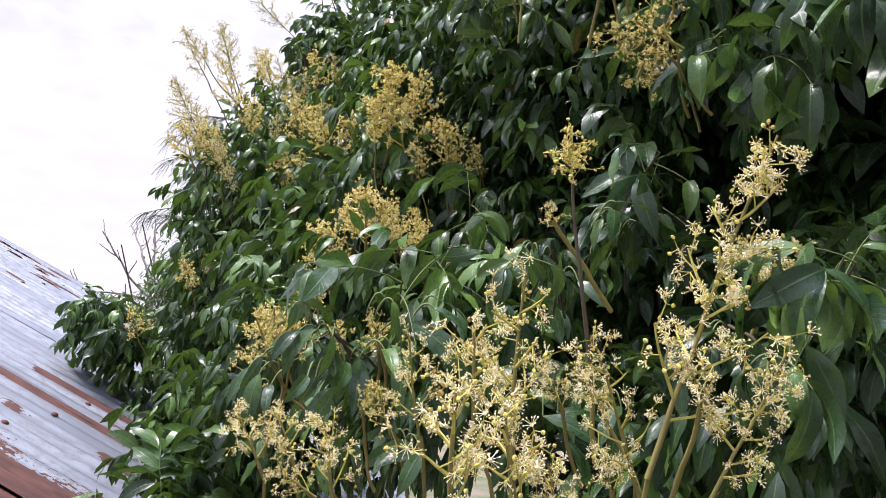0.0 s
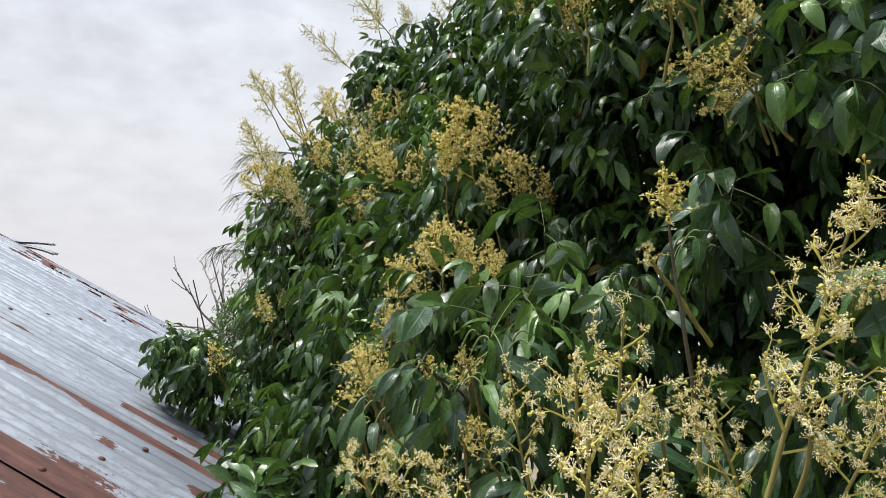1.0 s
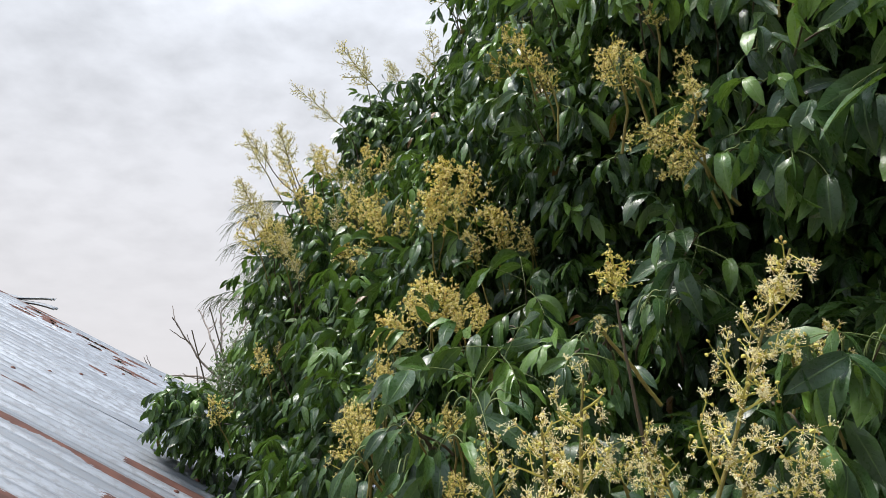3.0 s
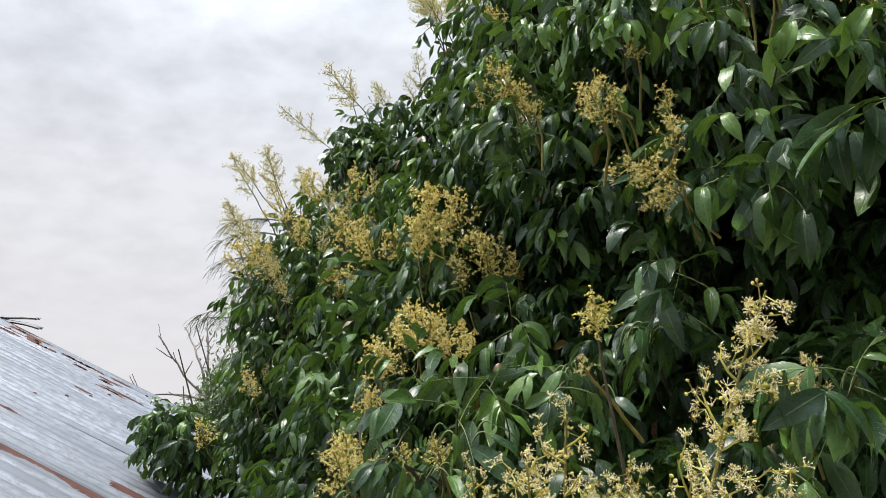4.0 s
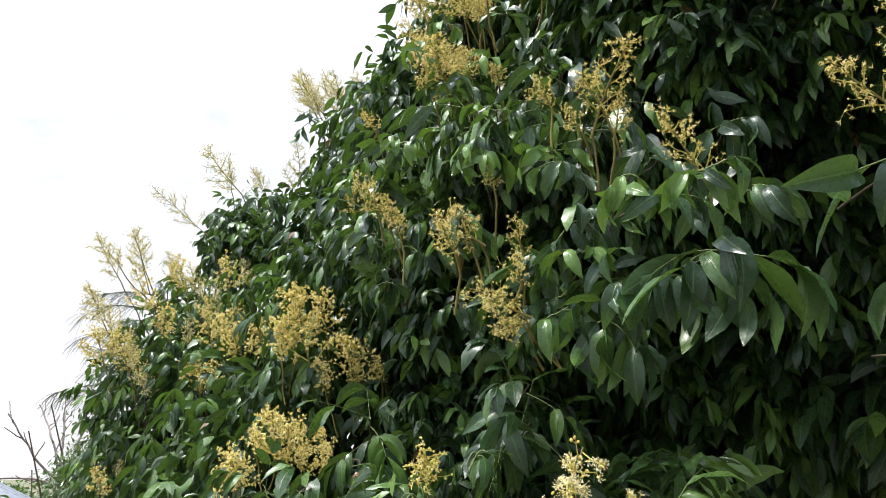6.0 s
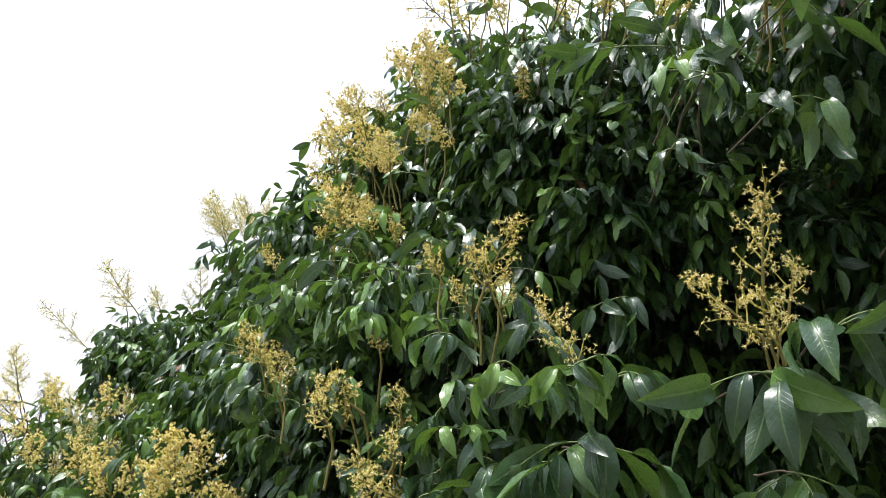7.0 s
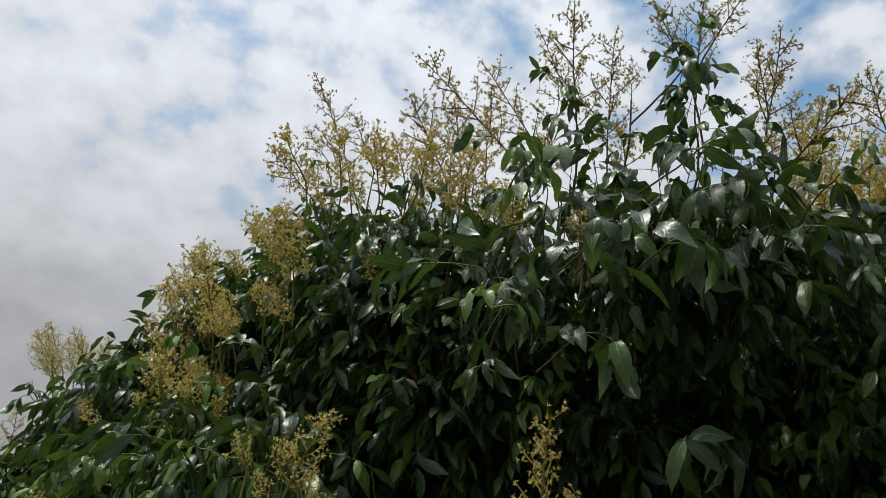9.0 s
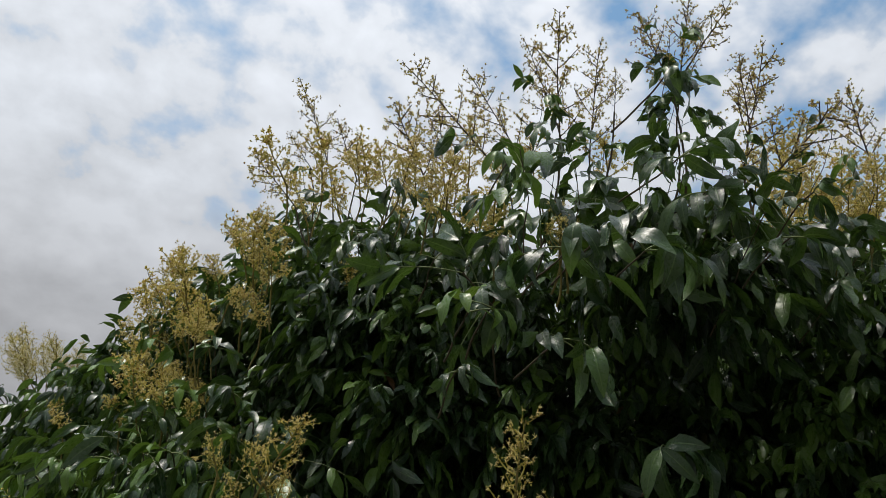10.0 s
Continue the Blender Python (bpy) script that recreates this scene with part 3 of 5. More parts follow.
rings = np.array([[(q * math.cos(a), q * math.sin(a), h) for a in ang] for q, h in ((0.011, 0.0), (0.010, 0.004), (0.004, 0.007), (0.0005, 0.0075))])
nail_build.add(rings, [(i * 8 + k, i * 8 + (k + 1) % 8, (i + 1) * 8 + (k + 1) % 8, (i + 1) * 8 + k) for i in range(3) for k in range(8)])
nail_mesh = nail_build.mesh("roof_nail", [M_IRON], True, np.full(32, 1.0))
for u_ in (1.95, 2.95, 3.95, 4.9):
    for q in range(14):
        part("roof_nail", nail_mesh, shed, roof_frame(0.0) @ Matrix.Translation((u_ + 0.02 * math.sin(q * 5.1), 1.463 + 0.266 * q + 0.0, 0.011)))
for name, lo, hi in (("wall", (-0.3 + 2.2, -3.7, 0), (-0.15 + 2.2, 2.85, 1.95)), ("wall", (-2.3, 2.7, 0), (1.9, 2.85, 1.9)), ("wall", (-2.3, -3.7, 0), (-2.15, 2.7, 4.0)), ("wall", (-2.15, -3.7, 0), (1.9, -3.55, 1.9))):
    b = Build()
    box(b, lo, hi)
    part(name, b.mesh("wall", [M_WALL], False), shed)

# an unseen plain wall, added behind the viewer to keep sky light off the tree
light_block = tagged(new("light_block_wall"), "unseen plain wall added behind the viewer to block light", "wall", kind="structure")
light_block.location = (0.2, -1.5, 0)
b = Build()
box(b, (0, -0.2, 0), (4.5, 0, 4.9))
ob = part("wall", b.mesh("wall", [M_WALL], False), light_block, Matrix.Rotation(radians(22), 4, "Z"))

# the longan tree
TREE = Vector((1.35, 2.35, 0.0))
tree = tagged(new("longan_tree"), "longan tree in full bloom with drooping glossy dark green leaves", "tree")
tree.location = TREE


def local(p):
    return np.array(p, float) - np.array(TREE)


wood = Build()
trunk_line = np.array([(0, 0, -0.1), (0.02, -0.02, 0.4), (-0.03, 0.02, 0.9), (0.02, 0.0, 1.4), (0.0, -0.05, 1.7)])
tube(wood, trunk_line, [0.19, 0.15, 0.135, 0.125, 0.12], 14)
part("trunk", wood.mesh("trunk", [M_BARK]), tree)


def limb(end, thick):
    """A limb that leaves the trunk and arches to a bough."""
    e = local(end)
    s = trunk_line[3] + (trunk_line[4] - trunk_line[3]) * rng.random()
    t = np.linspace(0, 1, 14)[:, None]
    mid = s + (e - s) * np.array([0.05, 0.02, 0.85]) + np.array([0.05, 0.1, 0])
    line = (1 - t) ** 2 * s + 2 * t * (1 - t) * mid + t ** 2 * e + rng.normal(0, 0.012, (14, 3)) * np.sin(np.pi * t)
    b = Build()
    tube(b, line, thick * (1 - 0.8 * t[:, 0]), 7)
    part("limb", b.mesh("limb", [M_BARK]), tree)


bough_count = 0


def bough(x, y, z, radius, tall=1.0, density=34.0, leaf_scale=0.74, wood_=True):
    """A leafy bough of the crown and the limb that carries it."""
    global bough_count
    bough_count += 1
    c = local((x, y, z))
    b = foliage(c, (radius, radius, radius * tall), density, np.random.default_rng(500 + bough_count), leaf_scale)
    tagged(part("leafy_bough", b.mesh("leafy_bough", [M_LEAVES]), tree), kind="stuff")
    if wood_ and bough_count % 3 == 1:
        limb((x, y, z), 0.011 + 0.008 * radius)


bough(-1.09, 3.15, 2.85, 0.15, 1.0, 54, 0.51)
bough(-0.89, 3.26, 2.80, 0.26, 1.0, 54, 0.51)
bough(-0.66, 3.15, 3.08, 0.28, 1.0, 54, 0.51)
bough(-0.47, 3.10, 2.85, 0.38, 1.0, 54, 0.51)
bough(-0.71, 3.09, 3.37, 0.19, 1.0, 54, 0.51)
bough(-0.52, 3.09, 3.61, 0.25, 1.0, 54, 0.51)
bough(-0.33, 3.26, 4.01, 0.24, 1.0, 54, 0.51)
bough(-0.38, 2.84, 3.32, 0.38, 1.0, 54, 0.51)
bough(-0.05, 3.01, 3.98, 0.26, 1.0, 54, 0.51)
bough(0.15, 3.00, 4.27, 0.28, 1.0, 54, 0.51)
bough(0.21, 2.79, 4.32, 0.26, 1.0, 54, 0.51)
bough(-0.03, 2.60, 3.52, 0.36, 1.0, 54, 0.51)
bough(-0.14, 2.28, 3.08, 0.34, 1.0, 47, 0.56)
bough(0.07, 2.15, 3.21, 0.32, 1.0, 47, 0.56)
bough(-0.20, 2.03, 2.81, 0.3, 1.0, 47, 0.56)
bough(0.19, 2.21, 3.65, 0.38, 1.0, 47, 0.56)
bough(0.34, 2.24, 4.00, 0.38, 1.0, 47, 0.56)
bough(0.44, 1.92, 3.57, 0.3, 1.0, 47, 0.56)
bough(0.32, 1.87, 3.09, 0.3, 1.0, 47, 0.56)
bough(-0.42, 2.13, 2.67, 0.2, 1.0, 47, 0.56, wood_=False)
bough(0.09, 1.51, 2.88, 0.2, 1.0, 40, 0.64, wood_=False)
bough(0.48, 1.92, 3.09, 0.26, 1.0, 47, 0.56)
bough(0.69, 1.67, 2.83, 0.28, 1.0, 40, 0.64, wood_=False)
bough(0.57, 1.14, 2.94, 0.17, 1.0, 40, 0.64, wood_=False)
bough(1.03, 2.14, 3.80, 0.22, 1.0, 40, 0.64)
bough(0.68, 1.87, 3.82, 0.32, 1.0, 47, 0.56)
bough(1.09, 2.10, 3.98, 0.28, 1.0, 40, 0.64)
bough(-0.42, 1.83, 2.53, 0.1, 1.0, 40, 0.64, wood_=False)
bough(0.58, 1.15, 2.82, 0.17, 1.0, 40, 0.64, wood_=False)
bough(0.47, 1.42, 2.71, 0.25, 1.0, 40, 0.64, wood_=False)
bough(0.97, 1.54, 4.11, 0.34, 1.0, 47, 0.56)
bough(0.75, 1.64, 4.24, 0.28, 1.0, 47, 0.56)
bough(0.49, 1.80, 3.93, 0.26, 1.0, 47, 0.56)
bough(1.42, 1.62, 4.09, 0.35, 1.0, 47, 0.56)
bough(0.58, 2.09, 4.44, 0.32, 1.0, 47, 0.56)
bough(0.47, 2.19, 4.21, 0.25, 1.0, 47, 0.56)
bough(0.20, 2.71, 4.09, 0.22, 1.0, 54, 0.51)
bough(0.05, 2.90, 4.24, 0.16, 1.0, 54, 0.51)
bough(-0.32, 3.17, 3.99, 0.2, 1.0, 54, 0.51)
bough(0.12, 3.36, 4.39, 0.2, 1.0, 54, 0.51)
bough(0.29, 2.92, 4.34, 0.18, 1.0, 54, 0.51)
bough(0.58, 2.42, 4.48, 0.28, 1.0, 54, 0.51)
bough(0.47, 2.35, 4.63, 0.13, 1.0, 54, 0.51)
bough(0.66, 2.05, 4.73, 0.24, 1.0, 54, 0.51)
bough(0.78, 1.70, 4.42, 0.33, 1.0, 47, 0.56)
bough(0.99, 1.56, 4.49, 0.28, 1.0, 47, 0.56)
bough(0.98, 1.59, 4.10, 0.42, 1.0, 47, 0.56)
bough(1.16, 1.17, 4.28, 0.24, 1.0, 47, 0.56)
bough(1.14, 0.81, 4.16, 0.18, 1.0, 40, 0.64, wood_=False)
bough(1.34, 0.81, 4.22, 0.18, 1.0, 40, 0.64)
bough(1.75, 0.94, 4.17, 0.27, 1.0, 47, 0.56)
bough(1.80, 1.12, 4.08, 0.36, 1.0, 47, 0.56)
bough(1.39, 1.28, 4.11, 0.36, 1.0, 47, 0.56)
bough(1.89, 0.83, 4.24, 0.28, 1.0, 47, 0.56)
bough(1.80, 0.86, 3.90, 0.35, 1.0, 40, 0.64)
bough(1.65, 1.17, 4.19, 0.33, 1.0, 47, 0.56)
bough(1.15, 2.35, 3.30, 0.5, 1.0, 20, 0.8, wood_=False)
bough(0.95, 2.15, 2.75, 0.45, 1.0, 20, 0.8, wood_=False)
bough(1.6, 2.1, 3.25, 0.5, 1.0, 20, 0.8, wood_=False)
bough(1.3, 2.0, 2.5, 0.45, 1.0, 20, 0.8, wood_=False)
bough(1.72, 1.42, 3.77, 0.50, 1.0, 18, 0.85, wood_=False)
bough(1.58, 1.78, 3.90, 0.50, 1.0, 18, 0.85, wood_=False)
bough(1.23, 2.02, 3.85, 0.50, 1.0, 18, 0.85, wood_=False)
bough(0.91, 2.26, 3.87, 0.45, 1.0, 18, 0.85, wood_=False)
bough(0.93, 2.52, 3.60, 0.50, 1.0, 18, 0.85, wood_=False)
bough(1.07, 2.40, 3.36, 0.50, 1.0, 18, 0.85, wood_=False)
bough(1.49, 1.86, 3.53, 0.50, 1.0, 18, 0.85, wood_=False)
bough(1.22, 2.16, 3.48, 0.50, 1.0, 18, 0.85, wood_=False)
bough(0.94, 2.51, 3.30, 0.45, 1.0, 18, 0.85, wood_=False)
bough(1.19, 2.29, 3.28, 0.50, 1.0, 18, 0.85, wood_=False)
bough(2.00, 1.14, 4.08, 0.50, 1.0, 18, 0.85, wood_=False)
# bough added out of view on the right to shade the leaves there
bough(1.80, 0.60, 4.0, 0.4, 1.0, 30, 0.7)
bough(0.88, 2.20, 4.17, 0.4, 1.0, 20, 0.8, wood_=False)
bough(0.27, 2.10, 4.28, 0.13, 1.0, 54, 0.51, wood_=False)
bough(1.92, 2.48, 3.86, 0.6, 1.0, 12, 0.8)
bough(1.39, 1.81, 3.72, 0.35, 1.0, 47, 0.56)
bough(0.80, 2.96, 3.49, 0.8, 1.0, 11, 0.8)
bough(0.04, 3.56, 3.07, 0.7, 1.0, 11, 0.8)
bough(1.87, 3.66, 3.07, 0.85, 1.0, 22, 0.8)
bough(2.56, 3.24, 3.20, 0.8, 1.0, 12, 0.8)
bough(2.05, 3.71, 3.29, 0.8, 1.0, 12, 0.8)
bough(1.39, 2.84, 4.31, 0.8, 1.0, 11, 0.8)
bough(2.18, 2.09, 4.34, 0.75, 1.0, 11, 0.8)
bough(1.24, 2.69, 4.44, 0.6, 1.0, 11, 0.8)
bough(2.40, 2.25, 3.95, 0.8, 1.0, 11, 0.8)

# shoots that stand out singly: a twig with its own leaflets
LEAF_MESHES = []
for k in range(12):
    b = Build()
    r = np.random.default_rng(900 + k)
    leaf(b, (0, 0, 0), (0, 1, 0.0), (0, 0, 1), 0.12, 0.12 * r.uniform(0.27, 0.33), r.uniform(0.6, 2.2), 9, r.uniform(-0.2, 0.4), 0.0, 2, r.uniform(0.08, 0.2))
    LEAF_MESHES.append(b.mesh("leaf", [M_LEAF]))


shoot_count = 0


def stalk(line, radii, twig):
    """The green stalk that carries a leaf's blades."""
    b = Build()
    tube(b, line, radii, 4)
    part("leaf_stalk", b.mesh("leaf_stalk", [M_RACHIS]), twig)


def leafy_shoot(x, y, z, ax, ay, az, size=1.0, count=6, singly=True):
    """A twig that ends at (x, y, z) and points along (ax, ay, az), with a tuft of drooping compound leaves."""
    global shoot_count
    shoot_count += 1
    r = np.random.default_rng(2000 + shoot_count)
    axis = unit((ax, ay, az))
    rachises, leaflets = leaf_places(r, axis, size, count)
    b = Build()
    back = bend((0, 0, 0), np.array([0.4, 1.0, -0.3]), 0.25 * size, 0.3, 8, 0.06, r)
    tube(b, np.concatenate([[axis * 0.14 * size], back]), np.linspace(0.0016, 0.0026, 10) * size, 6)
    me = b.mesh("leafy_shoot", [M_TWIG])
    twig = part("leafy_shoot", me, tree, Matrix.Translation(local((x, y, z))))
    for line in rachises:
        stalk(line, np.linspace(0.0014, 0.0007, len(line)) * size, twig)
    if not singly:
        b = Build()
        for p, d, length, droop, twist in leaflets:
            leaf(b, p, d, (0, 0, 1), length, length * r.uniform(0.29, 0.36), droop, 7, r.uniform(-0.2, 0.4), twist, 2, 0.15)
        tagged(part("tuft_of_leaves", b.mesh("tuft_of_leaves", [M_LEAVES]), twig), kind="stuff")
        return
    for p, d, length, droop, twist in leaflets:
        yv = Vector(d)
        xv = yv.cross(Vector((0, 0, 1)))
        xv = xv.normalized() if xv.length > 0.05 else Vector((1, 0, 0))
        zv = xv.cross(yv)
        m = Matrix((xv, yv, zv)).transposed().to_4x4() @ Matrix.Rotation(twist, 4, "Y") @ Matrix.Scale(length / 0.12, 4)
        part("leaf", LEAF_MESHES[int(r.integers(12))], twig, Matrix.Translation(p) @ m)


leafy_shoot(0.315, 1.422, 3.721, -0.35, -0.75, 0.46, 0.7, 6, singly=False)
leafy_shoot(0.493, 1.296, 3.679, -0.13, -0.63, 0.62, 0.7, 6, singly=False)
leafy_shoot(0.127, 1.666, 3.591, -0.43, -0.64, 0.49, 0.7, 6, singly=False)
leafy_shoot(0.185, 1.741, 3.802, -0.24, -0.71, 0.58, 0.59, 5, singly=False)
leafy_shoot(0.001, 1.214, 2.916, 0.02, -0.68, 0.63, 0.75, 5)
leafy_shoot(-0.350, 1.621, 2.558, -0.56, -0.53, 0.40, 0.7, 5)
leafy_shoot(0.346, 1.381, 3.104, 0.23, -0.66, 0.45, 0.85, 4)
leafy_shoot(0.120, 1.640, 3.118, -0.08, -0.67, 0.63, 0.7, 5, singly=False)
leafy_shoot(0.765, 0.858, 3.964, -0.79, -0.49, 0.04, 0.9, 4)
leafy_shoot(0.360, 1.663, 3.842, -0.20, -0.73, 0.56, 0.7, 6, singly=False)
leafy_shoot(0.118, 1.806, 3.646, -0.40, -0.71, 0.46, 0.59, 6, singly=False)
leafy_shoot(-0.059, 1.526, 3.031, -0.40, -0.71, 0.46, 0.48, 6, singly=False)
leafy_shoot(-0.285, 2.377, 3.356, -0.20, -0.73, 0.56, 0.63, 6, singly=False)
leafy_shoot(-1.099, 3.031, 2.915, -0.60, -0.51, 0.51, 0.49, 7, singly=False)
leafy_shoot(-1.013, 3.034, 2.904, -0.10, -0.56, 0.70, 0.49, 6, singly=False)
leafy_shoot(0.351, 1.395, 3.168, 0.20, -0.71, 0.46, 0.8, 5, singly=False)
leafy_shoot(0.066, 1.228, 2.991, -0.30, -0.71, 0.46, 0.55, 5, singly=False)
leafy_shoot(0.458, 0.976, 2.973, -0.10, -0.71, 0.46, 0.7, 5, singly=False)
leafy_shoot(0.482, 1.483, 3.726, 0.00, -0.73, 0.56, 0.74, 6, singly=False)
leafy_shoot(0.587, 1.471, 3.782, 0.10, -0.73, 0.56, 0.74, 6, singly=False)
leafy_shoot(0.988, 0.574, 4.448, -0.33, -0.59, 0.75, 0.43, 4, singly=False)
leafy_shoot(1.021, 0.609, 4.386, -0.36, -0.66, 0.69, 0.43, 5, singly=False)
leafy_shoot(1.040, 0.635, 4.293, -0.39, -0.74, 0.63, 0.47, 7, singly=False)
leafy_shoot(1.124, 0.593, 4.297, -0.30, -0.78, 0.63, 0.39, 4, singly=False)
leafy_shoot(0.907, 0.847, 4.408, -0.39, -0.74, 0.63, 0.39, 4, singly=False)
leafy_shoot(1.002, 0.817, 4.393, -0.39, -0.74, 0.63, 0.39, 4, singly=False)
leafy_shoot(0.869, 0.848, 4.513, -0.36, -0.66, 0.69, 0.39, 3, singly=False)
leafy_shoot(1.020, 0.648, 4.152, -0.40, -0.78, 0.35, 0.62, 6, singly=False)
leafy_shoot(0.969, 0.684, 4.137, -0.58, -0.69, 0.34, 0.58, 5, singly=False)
leafy_shoot(1.081, 0.618, 4.155, -0.22, -0.87, 0.36, 0.58, 5, singly=False)
leafy_shoot(0.771, 0.758, 4.157, -0.55, -0.62, 0.40, 0.7, 5, singly=False)
leafy_shoot(0.887, 0.759, 4.192, -0.58, -0.71, 0.20, 0.62, 5, singly=False)
leafy_shoot(1.358, 0.558, 4.343, -0.40, -0.78, 0.35, 0.39, 3, singly=False)
leafy_shoot(0.648, 1.364, 4.421, -0.58, -0.71, 0.20, 0.59, 6, singly=False)
leafy_shoot(1.164, 0.642, 4.096, -0.32, -0.85, 0.21, 0.75, 6, singly=False)
leafy_shoot(1.380, 0.616, 4.091, -0.32, -0.85, 0.21, 0.58, 6, singly=False)
leafy_shoot(0.884, 0.981, 4.256, -0.58, -0.69, 0.34, 0.62, 6, singly=False)
leafy_shoot(0.915, 0.906, 4.248, -0.31, -0.82, 0.35, 0.62, 6, singly=False)
leafy_shoot(1.391, 0.694, 4.241, -0.40, -0.78, 0.35, 0.62, 6, singly=False)
leafy_shoot(1.509, 0.612, 4.276, -0.40, -0.78, 0.35, 0.62, 6, singly=False)
leafy_shoot(0.519, 1.967, 4.591, -0.58, -0.69, 0.34, 0.36, 5, singly=False)
leafy_shoot(0.448, 2.207, 4.503, -0.58, -0.69, 0.34, 0.36, 5, singly=False)
leafy_shoot(0.540, 1.687, 4.841, -0.54, -0.60, 0.54, 0.33, 3, singly=False)

LEAF_TIPS = [Vector(np.array([v.co[:] for v in me.vertices])[-3]) for me in LEAF_MESHES]


def spray(x, y, z, *ends):
    """A twig whose leaves hang from given places: each of ends is base and tip."""
    global shoot_count
    shoot_count += 1
    r = np.random.default_rng(2500 + shoot_count)
    foot = np.array((x, y, z))
    b = Build()
    tube(b, bend((0, 0, 0), (0.2, 1.0, -0.2), 0.2, 0.2, 8, 0.05, r), np.linspace(0.0015, 0.0022, 9), 6)
    me = b.mesh("leafy_shoot", [M_TWIG])
    twig = part("leafy_shoot", me, tree, Matrix.Translation(local(foot)))
    for base, tip in ends:
        e = np.array(base) - foot
        far_ = np.linalg.norm(e)
        root = e * max(0.0, 1 - 0.025 / far_) + np.array([0, 0.012, -0.006])
        t = np.linspace(0, 1, 7)[:, None]
        stalk(root + (e - root) * t + np.array([0, 0, 0.02]) * t * (1 - t) * 2, [0.0003, 0.0012, 0.0013, 0.0013, 0.0012, 0.0011, 0.001], twig)
    for base, tip in ends:
        k = int(r.integers(12))
        base, tip = Vector(base), Vector(tip)
        cw, face = (tip - base).normalized(), Vector((r.normal(0, 0.3), -0.5 + r.normal(0, 0.15), 0.8))
        nw = (face - cw * face.dot(cw)).normalized()
        cl = LEAF_TIPS[k].normalized()
        nl = (Vector((0, 0, 1)) - cl * cl.z).normalized()
        here = Matrix((cw.cross(nw), cw, nw)).transposed()
        there = Matrix((cl.cross(nl), cl, nl))
        m = Matrix.Translation(base - Vector(foot)) @ (here @ there).to_4x4() @ Matrix.Scale((tip - base).length / LEAF_TIPS[k].length, 4)
        part("leaf", LEAF_MESHES[k], twig, m)


spray(0.295, 1.341, 3.084,
      ((0.301, 1.279, 3.108), (0.359, 1.251, 3.128)),
      ((0.308, 1.340, 3.109), (0.384, 1.331, 3.153)),
      ((0.305, 1.258, 3.097), (0.260, 1.225, 3.060)),
      ((0.306, 1.316, 3.113), (0.301, 1.324, 3.077)),
      ((0.330, 1.337, 3.122), (0.339, 1.334, 3.046)),
      ((0.353, 1.394, 3.143), (0.377, 1.414, 3.046)),
      ((0.345, 1.305, 3.119), (0.382, 1.278, 3.080)),
      ((0.371, 1.362, 3.143), (0.439, 1.371, 3.100)))
spray(0.295, 1.341, 3.084,
      ((0.293, 1.281, 3.126), (0.258, 1.295, 3.100)),
      ((0.328, 1.341, 3.134), (0.304, 1.351, 3.087)),
      ((0.293, 1.332, 3.084), (0.274, 1.298, 3.027)),
      ((0.300, 1.396, 3.075), (0.286, 1.412, 2.994)))
spray(0.445, 0.968, 2.975,
      ((0.392, 0.963, 2.999), (0.430, 0.919, 2.964)),
      ((0.402, 1.022, 3.009), (0.473, 1.024, 2.963)),
      ((0.365, 0.917, 2.963), (0.432, 0.915, 2.952)),
      ((0.383, 0.977, 2.962), (0.467, 0.974, 2.955)),
      ((0.322, 0.932, 2.951), (0.383, 0.922, 2.898)),
      ((0.340, 0.992, 2.955), (0.395, 0.996, 2.896)),
      ((0.477, 0.994, 2.890), (0.538, 0.987, 2.801)),
      ((0.519, 1.052, 2.899), (0.603, 1.061, 2.793)))
spray(0.445, 0.968, 2.975,
      ((0.433, 0.949, 3.039), (0.449, 0.933, 2.987)),
      ((0.463, 1.008, 3.044), (0.510, 1.011, 3.002)),
      ((0.430, 0.896, 2.994), (0.402, 0.865, 2.965)),
      ((0.478, 0.954, 3.000), (0.466, 0.958, 2.965)),
      ((0.308, 0.911, 2.981), (0.338, 0.907, 2.956)),
      ((0.320, 0.971, 2.982), (0.347, 0.972, 2.963)),
      ((0.473, 0.954, 2.995), (0.483, 0.911, 2.955)),
      ((0.499, 1.014, 2.994), (0.538, 1.018, 2.942)))
spray(0.445, 0.968, 2.975,
      ((0.395, 0.944, 3.018), (0.378, 0.944, 2.970)),
      ((0.411, 1.001, 3.037), (0.395, 1.007, 2.989)),
      ((0.446, 0.898, 3.035), (0.472, 0.890, 2.998)),
      ((0.474, 0.958, 3.036), (0.496, 0.963, 2.981)),
      ((0.411, 0.946, 2.897), (0.424, 0.924, 2.861)),
      ((0.441, 1.007, 2.886), (0.483, 1.010, 2.844)),
      ((0.465, 0.938, 2.953), (0.486, 0.909, 2.905)),
      ((0.511, 0.996, 2.959), (0.568, 1.001, 2.894)))
spray(0.190, 1.122, 3.044,
      ((0.146, 1.090, 3.041), (0.112, 1.093, 2.993)),
      ((0.144, 1.151, 3.041), (0.118, 1.159, 2.974)),
      ((0.178, 1.128, 3.037), (0.198, 1.128, 2.993)),
      ((0.173, 1.187, 3.051), (0.180, 1.193, 2.996)),
      ((0.260, 1.118, 3.100), (0.250, 1.080, 3.049)),
      ((0.265, 1.179, 3.098), (0.255, 1.184, 3.052)),
      ((0.261, 1.105, 3.107), (0.309, 1.109, 3.097)),
      ((0.259, 1.165, 3.106), (0.297, 1.164, 3.099)))
